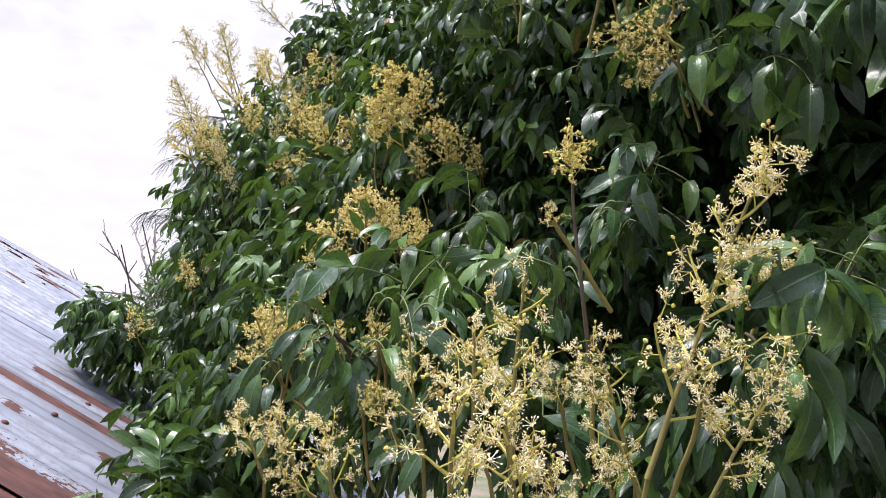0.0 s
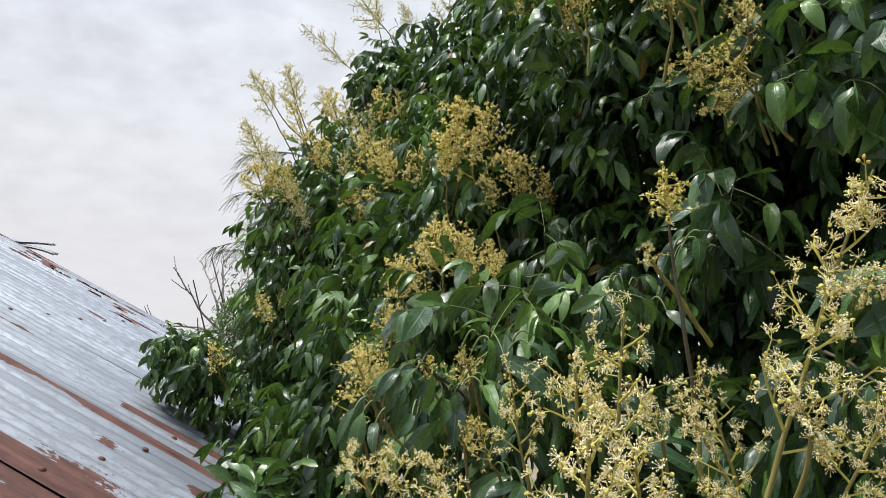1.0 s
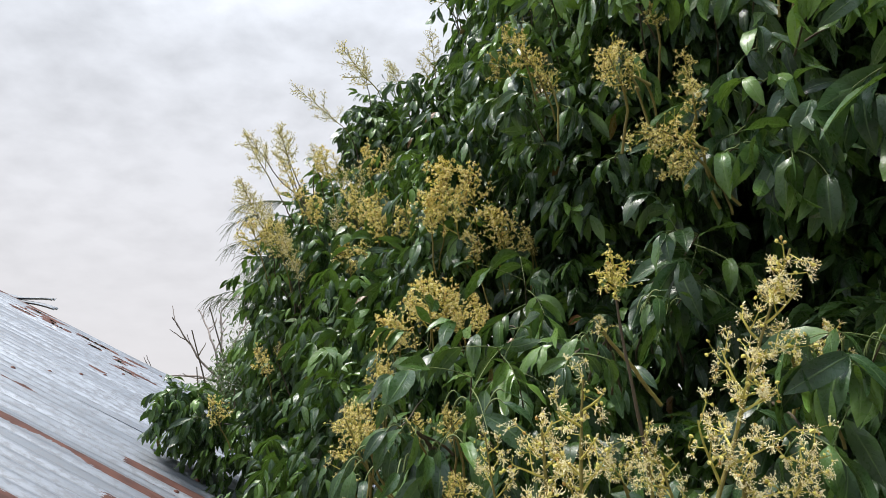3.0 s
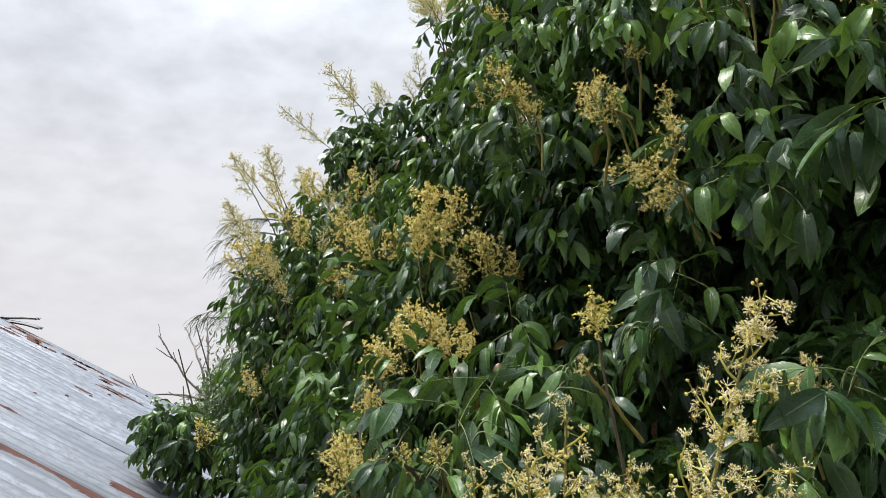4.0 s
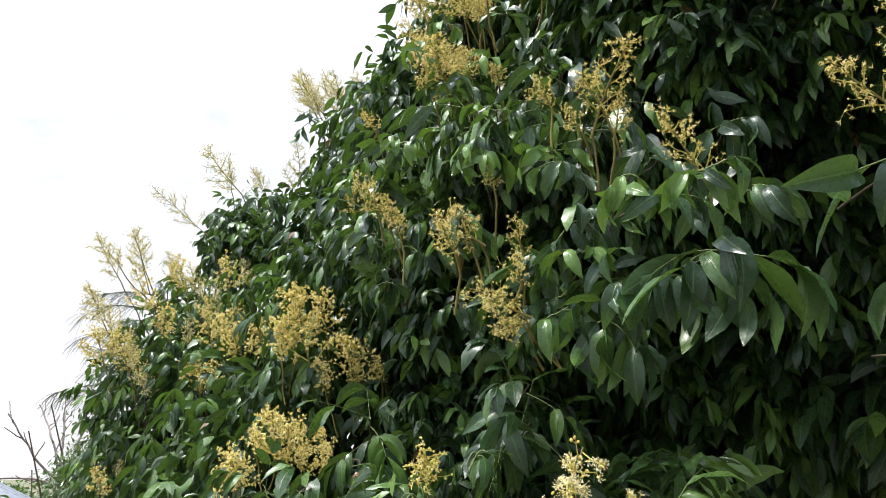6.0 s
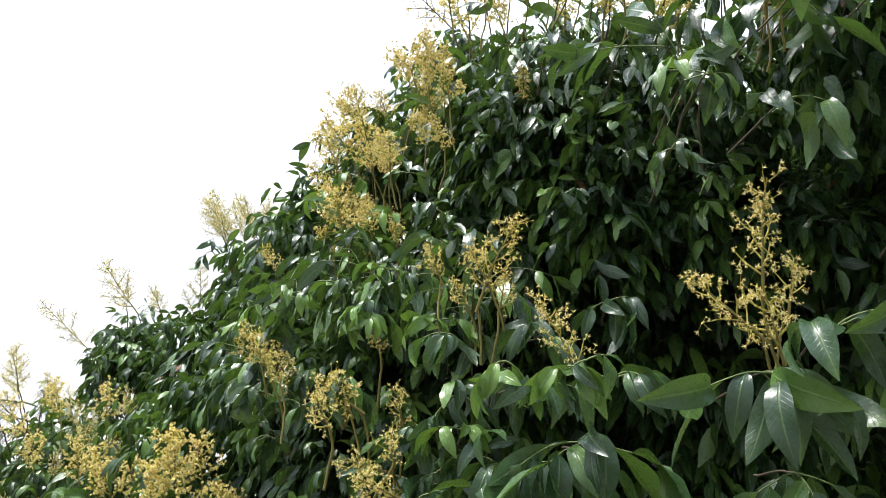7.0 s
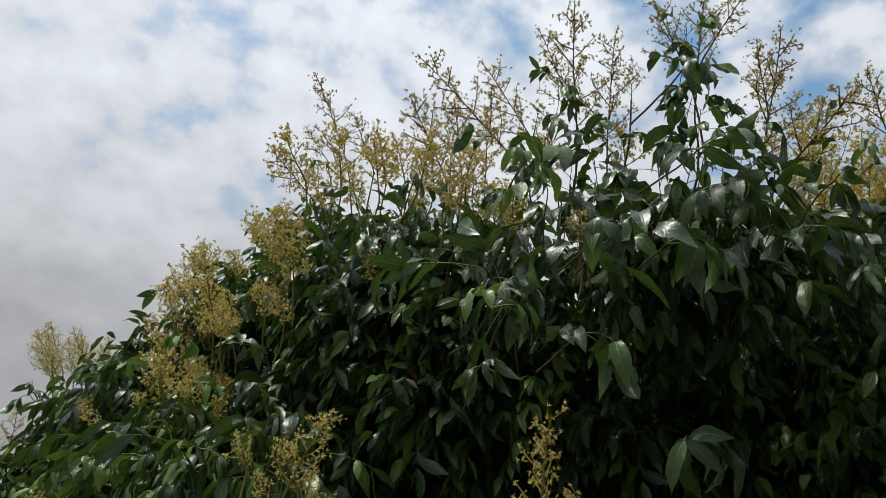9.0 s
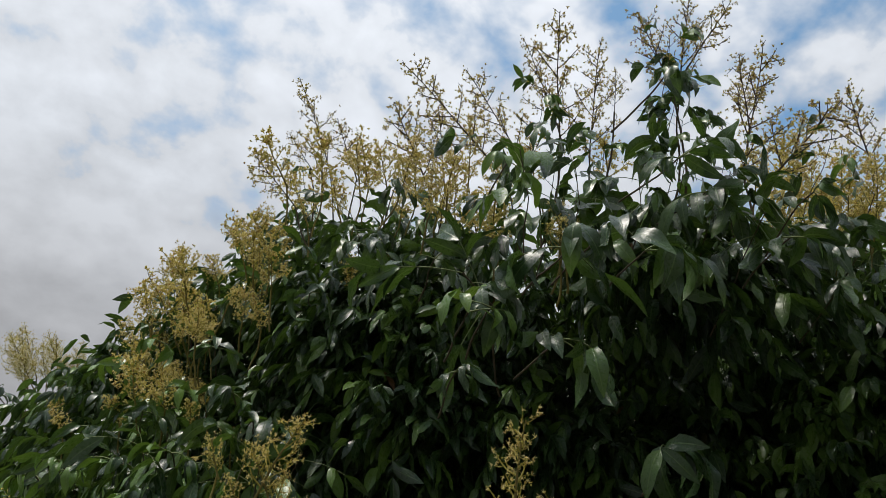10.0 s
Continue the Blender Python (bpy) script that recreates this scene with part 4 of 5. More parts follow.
spray(0.190, 1.122, 3.044,
      ((0.219, 1.103, 3.005), (0.247, 1.075, 2.973)),
      ((0.210, 1.163, 3.013), (0.244, 1.165, 2.981)),
      ((0.183, 1.086, 2.840), (0.250, 1.061, 2.810)),
      ((0.213, 1.145, 2.840), (0.292, 1.144, 2.818)),
      ((0.147, 1.071, 3.035), (0.126, 1.046, 3.004)),
      ((0.140, 1.133, 3.029), (0.141, 1.134, 3.015)),
      ((0.227, 1.162, 2.805), (0.257, 1.153, 2.759)),
      ((0.253, 1.223, 2.790), (0.278, 1.228, 2.732)))
spray(0.190, 1.122, 3.044,
      ((0.287, 1.125, 2.855), (0.254, 1.093, 2.802)),
      ((0.295, 1.186, 2.842), (0.294, 1.194, 2.776)))
spray(-0.068, 1.045, 2.918,
      ((-0.083, 1.019, 2.921), (-0.117, 1.030, 2.867)),
      ((-0.090, 1.079, 2.926), (-0.115, 1.087, 2.862)),
      ((-0.066, 1.022, 2.915), (-0.080, 1.027, 2.867)),
      ((-0.065, 1.083, 2.912), (-0.094, 1.091, 2.846)),
      ((-0.110, 1.029, 2.948), (-0.117, 1.035, 2.919)),
      ((-0.102, 1.088, 2.962), (-0.117, 1.093, 2.923)),
      ((-0.103, 1.026, 2.918), (-0.129, 1.008, 2.881)),
      ((-0.105, 1.087, 2.919), (-0.147, 1.092, 2.889)))
spray(-0.068, 1.045, 2.918,
      ((-0.084, 0.978, 2.872), (-0.102, 0.948, 2.845)),
      ((-0.082, 1.038, 2.868), (-0.096, 1.042, 2.840)),
      ((-0.149, 1.000, 2.875), (-0.166, 0.992, 2.833)),
      ((-0.147, 1.059, 2.885), (-0.169, 1.064, 2.847)),
      ((-0.146, 1.051, 2.867), (-0.157, 1.047, 2.804)),
      ((-0.164, 1.112, 2.866), (-0.176, 1.122, 2.788)),
      ((0.040, 1.010, 2.799), (0.018, 0.974, 2.757)),
      ((0.026, 1.071, 2.796), (-0.016, 1.078, 2.752)))
spray(-0.068, 1.045, 2.918,
      ((0.045, 1.053, 2.793), (-0.007, 1.023, 2.776)),
      ((0.034, 1.114, 2.793), (-0.026, 1.120, 2.760)),
      ((0.043, 1.038, 2.955), (0.081, 1.005, 2.923)),
      ((0.048, 1.097, 2.968), (0.086, 1.098, 2.944)),
      ((-0.003, 1.011, 2.958), (-0.003, 0.991, 2.920)),
      ((-0.017, 1.071, 2.967), (-0.006, 1.073, 2.943)),
      ((-0.052, 1.049, 2.887), (-0.058, 1.009, 2.852)),
      ((-0.039, 1.108, 2.890), (-0.046, 1.113, 2.846)))
spray(-0.068, 1.045, 2.918,
      ((-0.008, 1.028, 2.904), (0.007, 0.981, 2.876)),
      ((-0.003, 1.088, 2.909), (0.030, 1.090, 2.878)),
      ((-0.129, 1.035, 2.857), (-0.127, 1.005, 2.823)),
      ((-0.159, 1.098, 2.843), (-0.154, 1.102, 2.804)))

# leaves whose stalks spring from one shoot and hang over like the ribs of an umbrella
ARCHED = []
for k in range(10):
    b = Build()
    r = np.random.default_rng(950 + k)
    leaf(b, (0, 0, 0), (0, 1, 0.15), (0, 0, 1), 0.12, 0.12 * r.uniform(0.29, 0.36), r.uniform(1.2, 3.2), 9, r.uniform(-0.1, 0.5), 0.0, 2, r.uniform(0.1, 0.24))
    ARCHED.append(b.mesh("leaf", [M_LEAF]))
YOUNG_OR_LIT = [me.copy() for me in ARCHED]
for me in YOUNG_OR_LIT:
    me.materials[0] = M_YOUNG_OR_LIT


def rosette(x, y, z, length, count, young_or_lit=False):
    """The end of a shoot, with arching leaves on short stalks all round it."""
    global shoot_count
    shoot_count += 1
    r = np.random.default_rng(2700 + shoot_count)
    b = Build()
    tube(b, bend((0, 0, 0), (0.2, 1.0, 0.15), 0.16, 0.1, 8, 0.06, r), np.linspace(0.0013, 0.0019, 9), 6)
    places, lines = [], []
    stalks = max(2, count // 4)
    for k in range(stalks):
        # the far side is left to the next shoot
        a = -math.pi / 2 + (k + r.uniform(0.15, 0.85) - stalks / 2) / stalks * 4.8
        d = unit((math.cos(a), math.sin(a), r.uniform(-0.35, 0.7)))
        line = bend((0, 0, 0), d, length * r.uniform(0.35, 0.85), r.uniform(0.4, 1.0), 8, 0.05, r)
        lines.append(line)
        for q in range(4):
            at = min(8, 2 + 2 * q + int(r.integers(0, 2)))
            way = unit(line[at] - line[at - 1])
            across = unit(np.cross(way, [0, 0, 1])) * (1 if q % 2 else -1)
            places.append((line[at], unit(way + across * r.uniform(0.3, 1.0) + np.array([0, 0, r.uniform(-0.9, 0.1)])), length * r.uniform(0.7, 1.12)))
    me = b.mesh("leafy_shoot", [M_TWIG])
    twig = part("leafy_shoot", me, tree, Matrix.Translation(local((x, y, z))))
    for line in lines:
        stalk(line, np.linspace(0.0014, 0.0007, 9), twig)
    for p, d, long in places:
        yv = Vector(d)
        xv = yv.cross(Vector((0, 0, 1))).normalized()
        m = Matrix((xv, yv, xv.cross(yv))).transposed().to_4x4() @ Matrix.Rotation(r.normal(0, 0.6), 4, "Y") @ Matrix.Scale(long / 0.12, 4)
        part("leaf", (YOUNG_OR_LIT if young_or_lit else ARCHED + LEAF_MESHES)[int(r.integers(10 if young_or_lit else 16))], twig, Matrix.Translation(p) @ m)


rosette(0.550, 0.922, 3.367, 0.125, 20)
rosette(0.424, 1.009, 3.307, 0.074, 17)
rosette(0.491, 0.945, 3.451, 0.074, 15)
rosette(0.522, 0.846, 3.460, 0.063, 8)
rosette(0.679, 0.700, 3.419, 0.110, 16)
rosette(0.743, 0.751, 3.315, 0.095, 14)
rosette(0.753, 0.827, 3.220, 0.095, 14)
rosette(0.303, 1.279, 3.667, 0.063, 14)
rosette(0.267, 1.421, 3.396, 0.059, 15)
rosette(0.147, 1.530, 3.756, 0.059, 14)
rosette(0.111, 1.500, 3.542, 0.059, 14)
rosette(0.411, 1.128, 3.573, 0.067, 14)
rosette(0.404, 1.345, 3.840, 0.063, 14)
rosette(0.668, 0.711, 3.860, 0.074, 14)
rosette(0.737, 0.599, 3.926, 0.095, 15)
rosette(0.669, 0.822, 3.801, 0.048, 14)
rosette(0.824, 0.531, 3.911, 0.095, 15)
rosette(0.980, 0.707, 3.705, 0.095, 10)
rosette(0.577, 1.062, 4.167, 0.067, 15)
rosette(0.705, 1.013, 4.156, 0.067, 15)
rosette(0.516, 1.237, 4.135, 0.067, 15)
rosette(0.413, 1.288, 3.891, 0.067, 14)
rosette(0.286, 1.241, 3.662, 0.067, 14)
rosette(0.727, 0.627, 3.456, 0.095, 14)
rosette(0.775, 0.511, 3.459, 0.095, 14)
rosette(0.792, 0.709, 3.840, 0.089, 12)
rosette(0.932, 0.494, 4.044, 0.081, 15)
rosette(1.075, 0.472, 3.995, 0.081, 15)
rosette(0.847, 0.677, 4.031, 0.081, 15)
rosette(0.791, 0.399, 4.147, 0.067, 10)
rosette(1.107, 0.433, 4.074, 0.059, 8)
rosette(0.814, 0.767, 4.349, 0.059, 8)
rosette(0.783, 0.850, 4.294, 0.067, 10)
rosette(0.881, 0.490, 4.090, 0.081, 14)
rosette(0.638, 1.111, 4.399, 0.059, 12)
rosette(-1.131, 3.040, 2.944, 0.089, 15)
rosette(-1.015, 2.974, 2.863, 0.089, 15)
rosette(-0.306, 2.308, 3.232, 0.067, 14)
rosette(-0.126, 1.338, 2.903, 0.067, 12)
rosette(0.321, 1.339, 3.157, 0.070, 12)
rosette(0.128, 0.983, 3.014, 0.056, 8)
rosette(0.379, 0.856, 3.009, 0.081, 15)
rosette(0.331, 0.824, 2.931, 0.074, 12)
rosette(0.097, 1.629, 3.565, 0.063, 14)
rosette(0.138, 1.555, 3.465, 0.063, 14)
rosette(-0.018, 1.542, 3.044, 0.056, 12)
rosette(0.096, 1.635, 3.096, 0.059, 12)
rosette(-0.650, 2.552, 3.203, 0.067, 14)
rosette(-0.511, 2.555, 3.410, 0.067, 14)
rosette(-0.190, 1.732, 3.052, 0.059, 12)
rosette(0.520, 1.250, 3.550, 0.085, 16)
rosette(0.360, 1.280, 3.360, 0.075, 12)
rosette(0.260, 1.240, 3.500, 0.075, 12)
rosette(0.600, 1.200, 3.620, 0.090, 16)
rosette(0.420, 1.120, 3.470, 0.080, 12)
rosette(0.660, 1.050, 3.500, 0.090, 12)
rosette(0.740, 1.200, 3.700, 0.090, 12)
rosette(0.273, 1.239, 3.638, 0.070, 8, young_or_lit=True)
rosette(0.431, 0.942, 3.453, 0.060, 8, young_or_lit=True)
rosette(0.276, 1.241, 3.637, 0.065, 8, young_or_lit=True)
rosette(0.432, 0.916, 3.469, 0.060, 8, young_or_lit=True)
rosette(0.633, 0.717, 3.844, 0.070, 8, young_or_lit=True)
rosette(0.656, 0.639, 4.100, 0.060, 4, young_or_lit=True)
rosette(0.378, 0.834, 2.997, 0.070, 8, young_or_lit=True)
rosette(0.156, 1.478, 3.748, 0.060, 8, young_or_lit=True)
rosette(0.263, 1.567, 4.103, 0.060, 8, young_or_lit=True)
rosette(0.109, 1.625, 3.767, 0.060, 8, young_or_lit=True)
rosette(0.116, 1.579, 3.784, 0.070, 8, young_or_lit=True)
rosette(0.238, 1.397, 3.743, 0.060, 8, young_or_lit=True)
rosette(0.502, 0.838, 3.447, 0.070, 4, young_or_lit=True)
rosette(0.076, 1.671, 3.725, 0.060, 8, young_or_lit=True)
rosette(0.418, 1.098, 3.409, 0.060, 8, young_or_lit=True)
rosette(0.420, 1.184, 3.336, 0.085, 16)
rosette(0.460, 1.095, 3.369, 0.085, 16)
rosette(0.506, 1.218, 3.288, 0.085, 16)
rosette(0.364, 1.181, 3.402, 0.075, 12)
rosette(0.433, 1.057, 3.295, 0.095, 16)
rosette(0.372, 1.098, 3.310, 0.085, 12)
rosette(0.506, 1.030, 3.352, 0.095, 16)
rosette(0.395, 1.147, 3.349, 0.080, 12)
# pale rosettes mixed in here give brightly lit leaves by colour
rosette(0.196, 1.522, 3.993, 0.060, 12, young_or_lit=True)
rosette(0.268, 1.460, 3.884, 0.065, 12)
rosette(0.343, 1.469, 3.952, 0.065, 12, young_or_lit=True)
rosette(0.369, 1.291, 3.736, 0.065, 12)
rosette(0.243, 1.414, 3.755, 0.060, 12)
rosette(0.385, 1.176, 3.610, 0.065, 12, young_or_lit=True)
rosette(0.191, 1.536, 3.858, 0.060, 12)
rosette(0.468, 1.318, 3.859, 0.070, 12)
rosette(0.334, 1.339, 3.767, 0.060, 8, young_or_lit=True)
rosette(0.378, 1.455, 4.064, 0.060, 12)
rosette(0.054, 1.752, 3.737, 0.060, 12)
rosette(-0.081, 2.321, 4.182, 0.065, 12)
rosette(0.374, 1.136, 3.418, 0.060, 12)
rosette(-0.205, 2.403, 3.949, 0.065, 12)
rosette(0.189, 1.500, 3.524, 0.065, 12)
rosette(0.142, 1.622, 3.490, 0.065, 12)

panicle_count = 0


def panicle(kind, x, y, z, tx, ty, tz):
    """A flower panicle from its foot (x, y, z) to its tip, on a twig that goes on into the crown."""
    global panicle_count
    panicle_count += 1
    r = np.random.default_rng(3000 + panicle_count)
    foot, tip = Vector((x, y, z)), Vector((tx, ty, tz))
    d = tip - foot
    best = min(abs(math.log(d.length / q.length)) for q in kind)
    fits = [q for q in kind if abs(math.log(d.length / q.length)) < best + 0.01]
    p = fits[int(r.integers(len(fits)))]
    m = Matrix.Translation(local(foot)) @ d.to_track_quat("Z", "Y").to_matrix().to_4x4() @ Matrix.Rotation(r.uniform(0, 6.283), 4, "Z")
    k = d.length / p.length
    ob = part("flower_panicle", p.stalk, tree, m @ Matrix.Scale(k, 4))
    for me in p.clusters:
        tagged(part("blossom", me, ob), kind="stuff")
    # the twig below bends back and down into the leaves
    b = Build()
    down = np.array(-d.normalized()) * 0.7 + np.array([0.1, 0.5, -0.45]) + r.normal(0, 0.1, 3)
    start = np.array(d.normalized()) * 0.01
    thin = kind is THIN or kind is PALE
    tube(b, bend(start, down, 0.24 if thin else 0.1, 0.5, 8, 0.1, r), np.linspace(0.0019, 0.003 if thin else 0.0022, 9), 6)
    part("twig", b.mesh("twig", [M_TWIG if thin else M_STALK]), tree, Matrix.Translation(local(foot)))


panicle(NEAR, 0.198, 0.733, 2.831, 0.290, 0.738, 3.101)
panicle(NEAR, 0.241, 0.722, 2.820, 0.303, 0.708, 2.926)
panicle(NEAR, 0.209, 0.785, 2.809, 0.167, 0.772, 2.935)
panicle(NEAR, 0.117, 0.851, 2.789, 0.101, 0.830, 2.980)
panicle(NEAR, 0.084, 0.887, 2.841, 0.066, 0.877, 2.938)
panicle(NEAR, 0.037, 0.922, 2.817, 0.028, 0.909, 2.930)
panicle(NEAR, 0.047, 0.588, 2.822, 0.038, 0.581, 2.894)
panicle(NEAR, 0.087, 0.607, 2.821, 0.069, 0.600, 2.886)
panicle(NEAR, 0.107, 0.596, 2.825, 0.095, 0.593, 2.858)
panicle(NEAR, -0.040, 0.901, 2.763, -0.062, 0.893, 2.835)
panicle(NEAR, -0.081, 0.920, 2.788, -0.097, 0.914, 2.843)
panicle(NEAR, -0.114, 0.921, 2.786, -0.137, 0.916, 2.842)
panicle(NEAR, -0.056, 0.901, 2.767, -0.099, 0.900, 2.787)
panicle(HEAD, 0.169, 0.805, 2.912, 0.116, 0.786, 3.096)
panicle(NEAR, 0.183, 0.766, 2.807, 0.178, 0.762, 2.845)
panicle(MID, -0.027, 1.024, 2.829, -0.023, 1.019, 2.866)
panicle(MID, 0.006, 1.024, 2.813, -0.017, 1.020, 2.860)
panicle(NEAR, 0.371, 0.942, 2.969, 0.384, 0.935, 3.028)
panicle(MID, -0.146, 1.124, 2.871, -0.168, 1.118, 2.931)
panicle(MID, -0.153, 1.108, 2.837, -0.171, 1.103, 2.890)
panicle(FAR, -0.174, 1.768, 2.981, -0.215, 1.762, 3.047)
panicle(FAR, -0.162, 1.760, 3.039, -0.187, 1.751, 3.130)
panicle(FAR, -0.082, 1.801, 3.097, -0.104, 1.788, 3.215)
panicle(FAR, -0.028, 1.798, 3.102, -0.043, 1.787, 3.208)
panicle(FAR, 0.025, 1.746, 3.100, 0.013, 1.738, 3.174)
panicle(FAR, -0.132, 1.801, 3.117, -0.135, 1.793, 3.183)
panicle(MID, -0.020, 1.165, 2.915, -0.037, 1.162, 2.946)
panicle(NEAR, 0.197, 0.859, 2.867, 0.169, 0.856, 2.908)
panicle(NEAR, 0.183, 0.962, 2.856, 0.157, 0.959, 2.895)
panicle(NEAR, 0.136, 0.804, 3.019, 0.122, 0.802, 3.039)
panicle(NEAR, 0.241, 0.735, 2.887, 0.223, 0.732, 2.919)
panicle(FAR, -0.014, 1.877, 3.291, -0.071, 1.853, 3.520)
panicle(FAR, 0.088, 1.874, 3.286, 0.065, 1.861, 3.404)
panicle(FAR, 0.151, 1.871, 3.291, 0.126, 1.864, 3.359)
panicle(FAR, -0.062, 1.920, 3.345, -0.079, 1.881, 3.532)
panicle(FAR, -0.088, 1.874, 3.323, -0.099, 1.851, 3.430)
panicle(FAR, 0.016, 1.909, 3.400, -0.006, 1.885, 3.511)
panicle(FAR, 0.086, 1.923, 3.331, 0.051, 1.904, 3.421)
panicle(FAR, 0.022, 1.889, 3.248, 0.001, 1.869, 3.343)
panicle(FAR, 0.070, 1.883, 3.275, 0.091, 1.871, 3.336)
panicle(FAR, 0.164, 1.932, 3.289, 0.150, 1.922, 3.338)
panicle(NEAR, 0.417, 0.975, 2.979, 0.417, 0.961, 3.047)
panicle(MID, -0.004, 1.357, 2.861, -0.041, 1.344, 2.926)
panicle(NEAR, 0.356, 0.916, 3.019, 0.337, 0.910, 3.044)
panicle(PALE, -0.481, 2.963, 3.977, -0.683, 2.923, 4.168)
panicle(PALE, -0.380, 3.120, 4.204, -0.545, 3.076, 4.412)
panicle(PALE, -0.285, 3.122, 4.192, -0.344, 3.094, 4.326)
panicle(PALE, -0.428, 3.117, 4.216, -0.452, 3.089, 4.351)
panicle(PALE, -0.746, 2.859, 3.741, -0.864, 2.822, 3.919)
panicle(PALE, -0.661, 2.857, 3.752, -0.720, 2.814, 3.955)
panicle(PALE, -0.545, 2.657, 3.699, -0.525, 2.633, 3.812)
panicle(FAR, -0.467, 2.620, 3.649, -0.516, 2.592, 3.783)
panicle(PALE, -0.428, 2.624, 3.630, -0.467, 2.596, 3.764)
panicle(FAR, -0.565, 2.590, 3.563, -0.622, 2.555, 3.732)
panicle(PALE, -0.733, 2.851, 3.533, -0.885, 2.814, 3.712)
panicle(PALE, -0.661, 2.622, 3.412, -0.709, 2.584, 3.591)
panicle(FAR, -0.611, 2.583, 3.368, -0.649, 2.549, 3.534)
panicle(PALE, -0.554, 2.547, 3.316, -0.600, 2.516, 3.461)
panicle(FAR, -0.699, 2.626, 3.393, -0.757, 2.596, 3.534)
panicle(PALE, -0.508, 2.504, 3.293, -0.553, 2.482, 3.399)
panicle(FAR, -0.331, 2.381, 3.428, -0.366, 2.347, 3.591)
panicle(FAR, -0.273, 2.335, 3.419, -0.308, 2.310, 3.537)
panicle(FAR, -0.217, 2.296, 3.378, -0.268, 2.270, 3.502)
panicle(FAR, -0.325, 2.525, 3.645, -0.328, 2.498, 3.774)
panicle(PALE, -0.262, 2.522, 3.664, -0.272, 2.500, 3.765)
panicle(FAR, -0.155, 2.247, 3.387, -0.192, 2.225, 3.492)
panicle(FAR, -0.344, 2.315, 3.287, -0.377, 2.293, 3.395)
panicle(FAR, -0.279, 2.267, 3.290, -0.320, 2.249, 3.379)
panicle(FAR, -0.498, 2.560, 3.479, -0.517, 2.533, 3.608)
panicle(PALE, -0.434, 2.518, 3.452, -0.434, 2.495, 3.561)
panicle(PALE, -0.052, 2.774, 4.392, -0.117, 2.741, 4.552)
panicle(PALE, -0.133, 2.919, 4.186, -0.155, 2.882, 4.362)
panicle(PALE, -0.144, 2.926, 4.153, -0.211, 2.905, 4.252)
panicle(FAR, 0.095, 1.749, 3.675, 0.042, 1.734, 3.744)
panicle(FAR, 0.162, 1.752, 3.662, 0.102, 1.737, 3.734)
panicle(FAR, 0.202, 1.756, 3.642, 0.149, 1.745, 3.695)
panicle(MID, 0.282, 1.194, 3.443, 0.200, 1.185, 3.487)
panicle(MID, 0.264, 1.196, 3.434, 0.228, 1.183, 3.496)
panicle(MID, 0.346, 1.196, 3.434, 0.328, 1.184, 3.488)
panicle(MID, 0.337, 1.205, 3.389, 0.351, 1.195, 3.439)
panicle(MID, 0.337, 1.212, 3.354, 0.255, 1.209, 3.370)
panicle(MID, 0.374, 1.218, 3.327, 0.305, 1.222, 3.309)
panicle(FAR, -0.668, 2.660, 2.999, -0.696, 2.637, 3.110)
panicle(PALE, -0.640, 2.649, 3.054, -0.630, 2.633, 3.128)
panicle(FAR, -0.172, 1.700, 2.929, -0.196, 1.682, 3.017)
panicle(MID, -0.153, 1.305, 2.866, -0.194, 1.290, 2.937)
panicle(FAR, -0.858, 2.791, 2.826, -0.887, 2.769, 2.932)
panicle(MID, 0.448, 1.117, 3.613, 0.472, 1.054, 3.777)
panicle(MID, 0.462, 1.097, 3.663, 0.425, 1.084, 3.716)
panicle(MID, 0.485, 1.111, 3.610, 0.499, 1.086, 3.672)
panicle(MID, 0.438, 1.118, 3.618, 0.402, 1.110, 3.658)
panicle(MID, 0.399, 1.154, 3.672, 0.368, 1.137, 3.731)
panicle(MID, 0.558, 0.934, 3.452, 0.501, 0.898, 3.582)
panicle(MID, 0.698, 0.702, 3.515, 0.650, 0.661, 3.653)
panicle(MID, 0.702, 0.710, 3.460, 0.596, 0.703, 3.535)
panicle(MID, 0.730, 0.723, 3.439, 0.697, 0.700, 3.521)
panicle(MID, 0.757, 0.735, 3.513, 0.765, 0.709, 3.580)
panicle(FAR, 0.296, 1.803, 4.286, 0.203, 1.778, 4.402)
panicle(FAR, 0.346, 1.763, 4.233, 0.291, 1.727, 4.361)
panicle(FAR, 0.391, 1.715, 4.201, 0.339, 1.685, 4.312)
panicle(FAR, 0.246, 1.853, 4.311, 0.186, 1.838, 4.385)
panicle(THIN, 0.371, 1.901, 4.455, 0.354, 1.865, 4.565)
panicle(FAR, 0.306, 1.827, 4.075, 0.243, 1.790, 4.210)
panicle(FAR, 0.359, 1.775, 4.054, 0.316, 1.750, 4.144)
panicle(FAR, 0.433, 1.763, 4.048, 0.406, 1.746, 4.111)
panicle(FAR, 0.386, 1.888, 4.037, 0.365, 1.868, 4.102)
panicle(FAR, 0.283, 1.853, 4.155, 0.218, 1.844, 4.212)
panicle(FAR, 0.113, 2.388, 4.150, 0.068, 2.361, 4.247)
panicle(FAR, 0.175, 2.293, 4.105, 0.142, 2.271, 4.181)
panicle(MID, 0.105, 1.429, 3.598, 0.068, 1.418, 3.648)
panicle(MID, 0.134, 1.422, 3.551, 0.087, 1.407, 3.618)
panicle(MID, 0.158, 1.411, 3.515, 0.132, 1.395, 3.571)
panicle(PALE, -0.065, 2.855, 4.432, -0.185, 2.811, 4.615)
panicle(PALE, -0.000, 2.835, 4.454, -0.078, 2.794, 4.605)
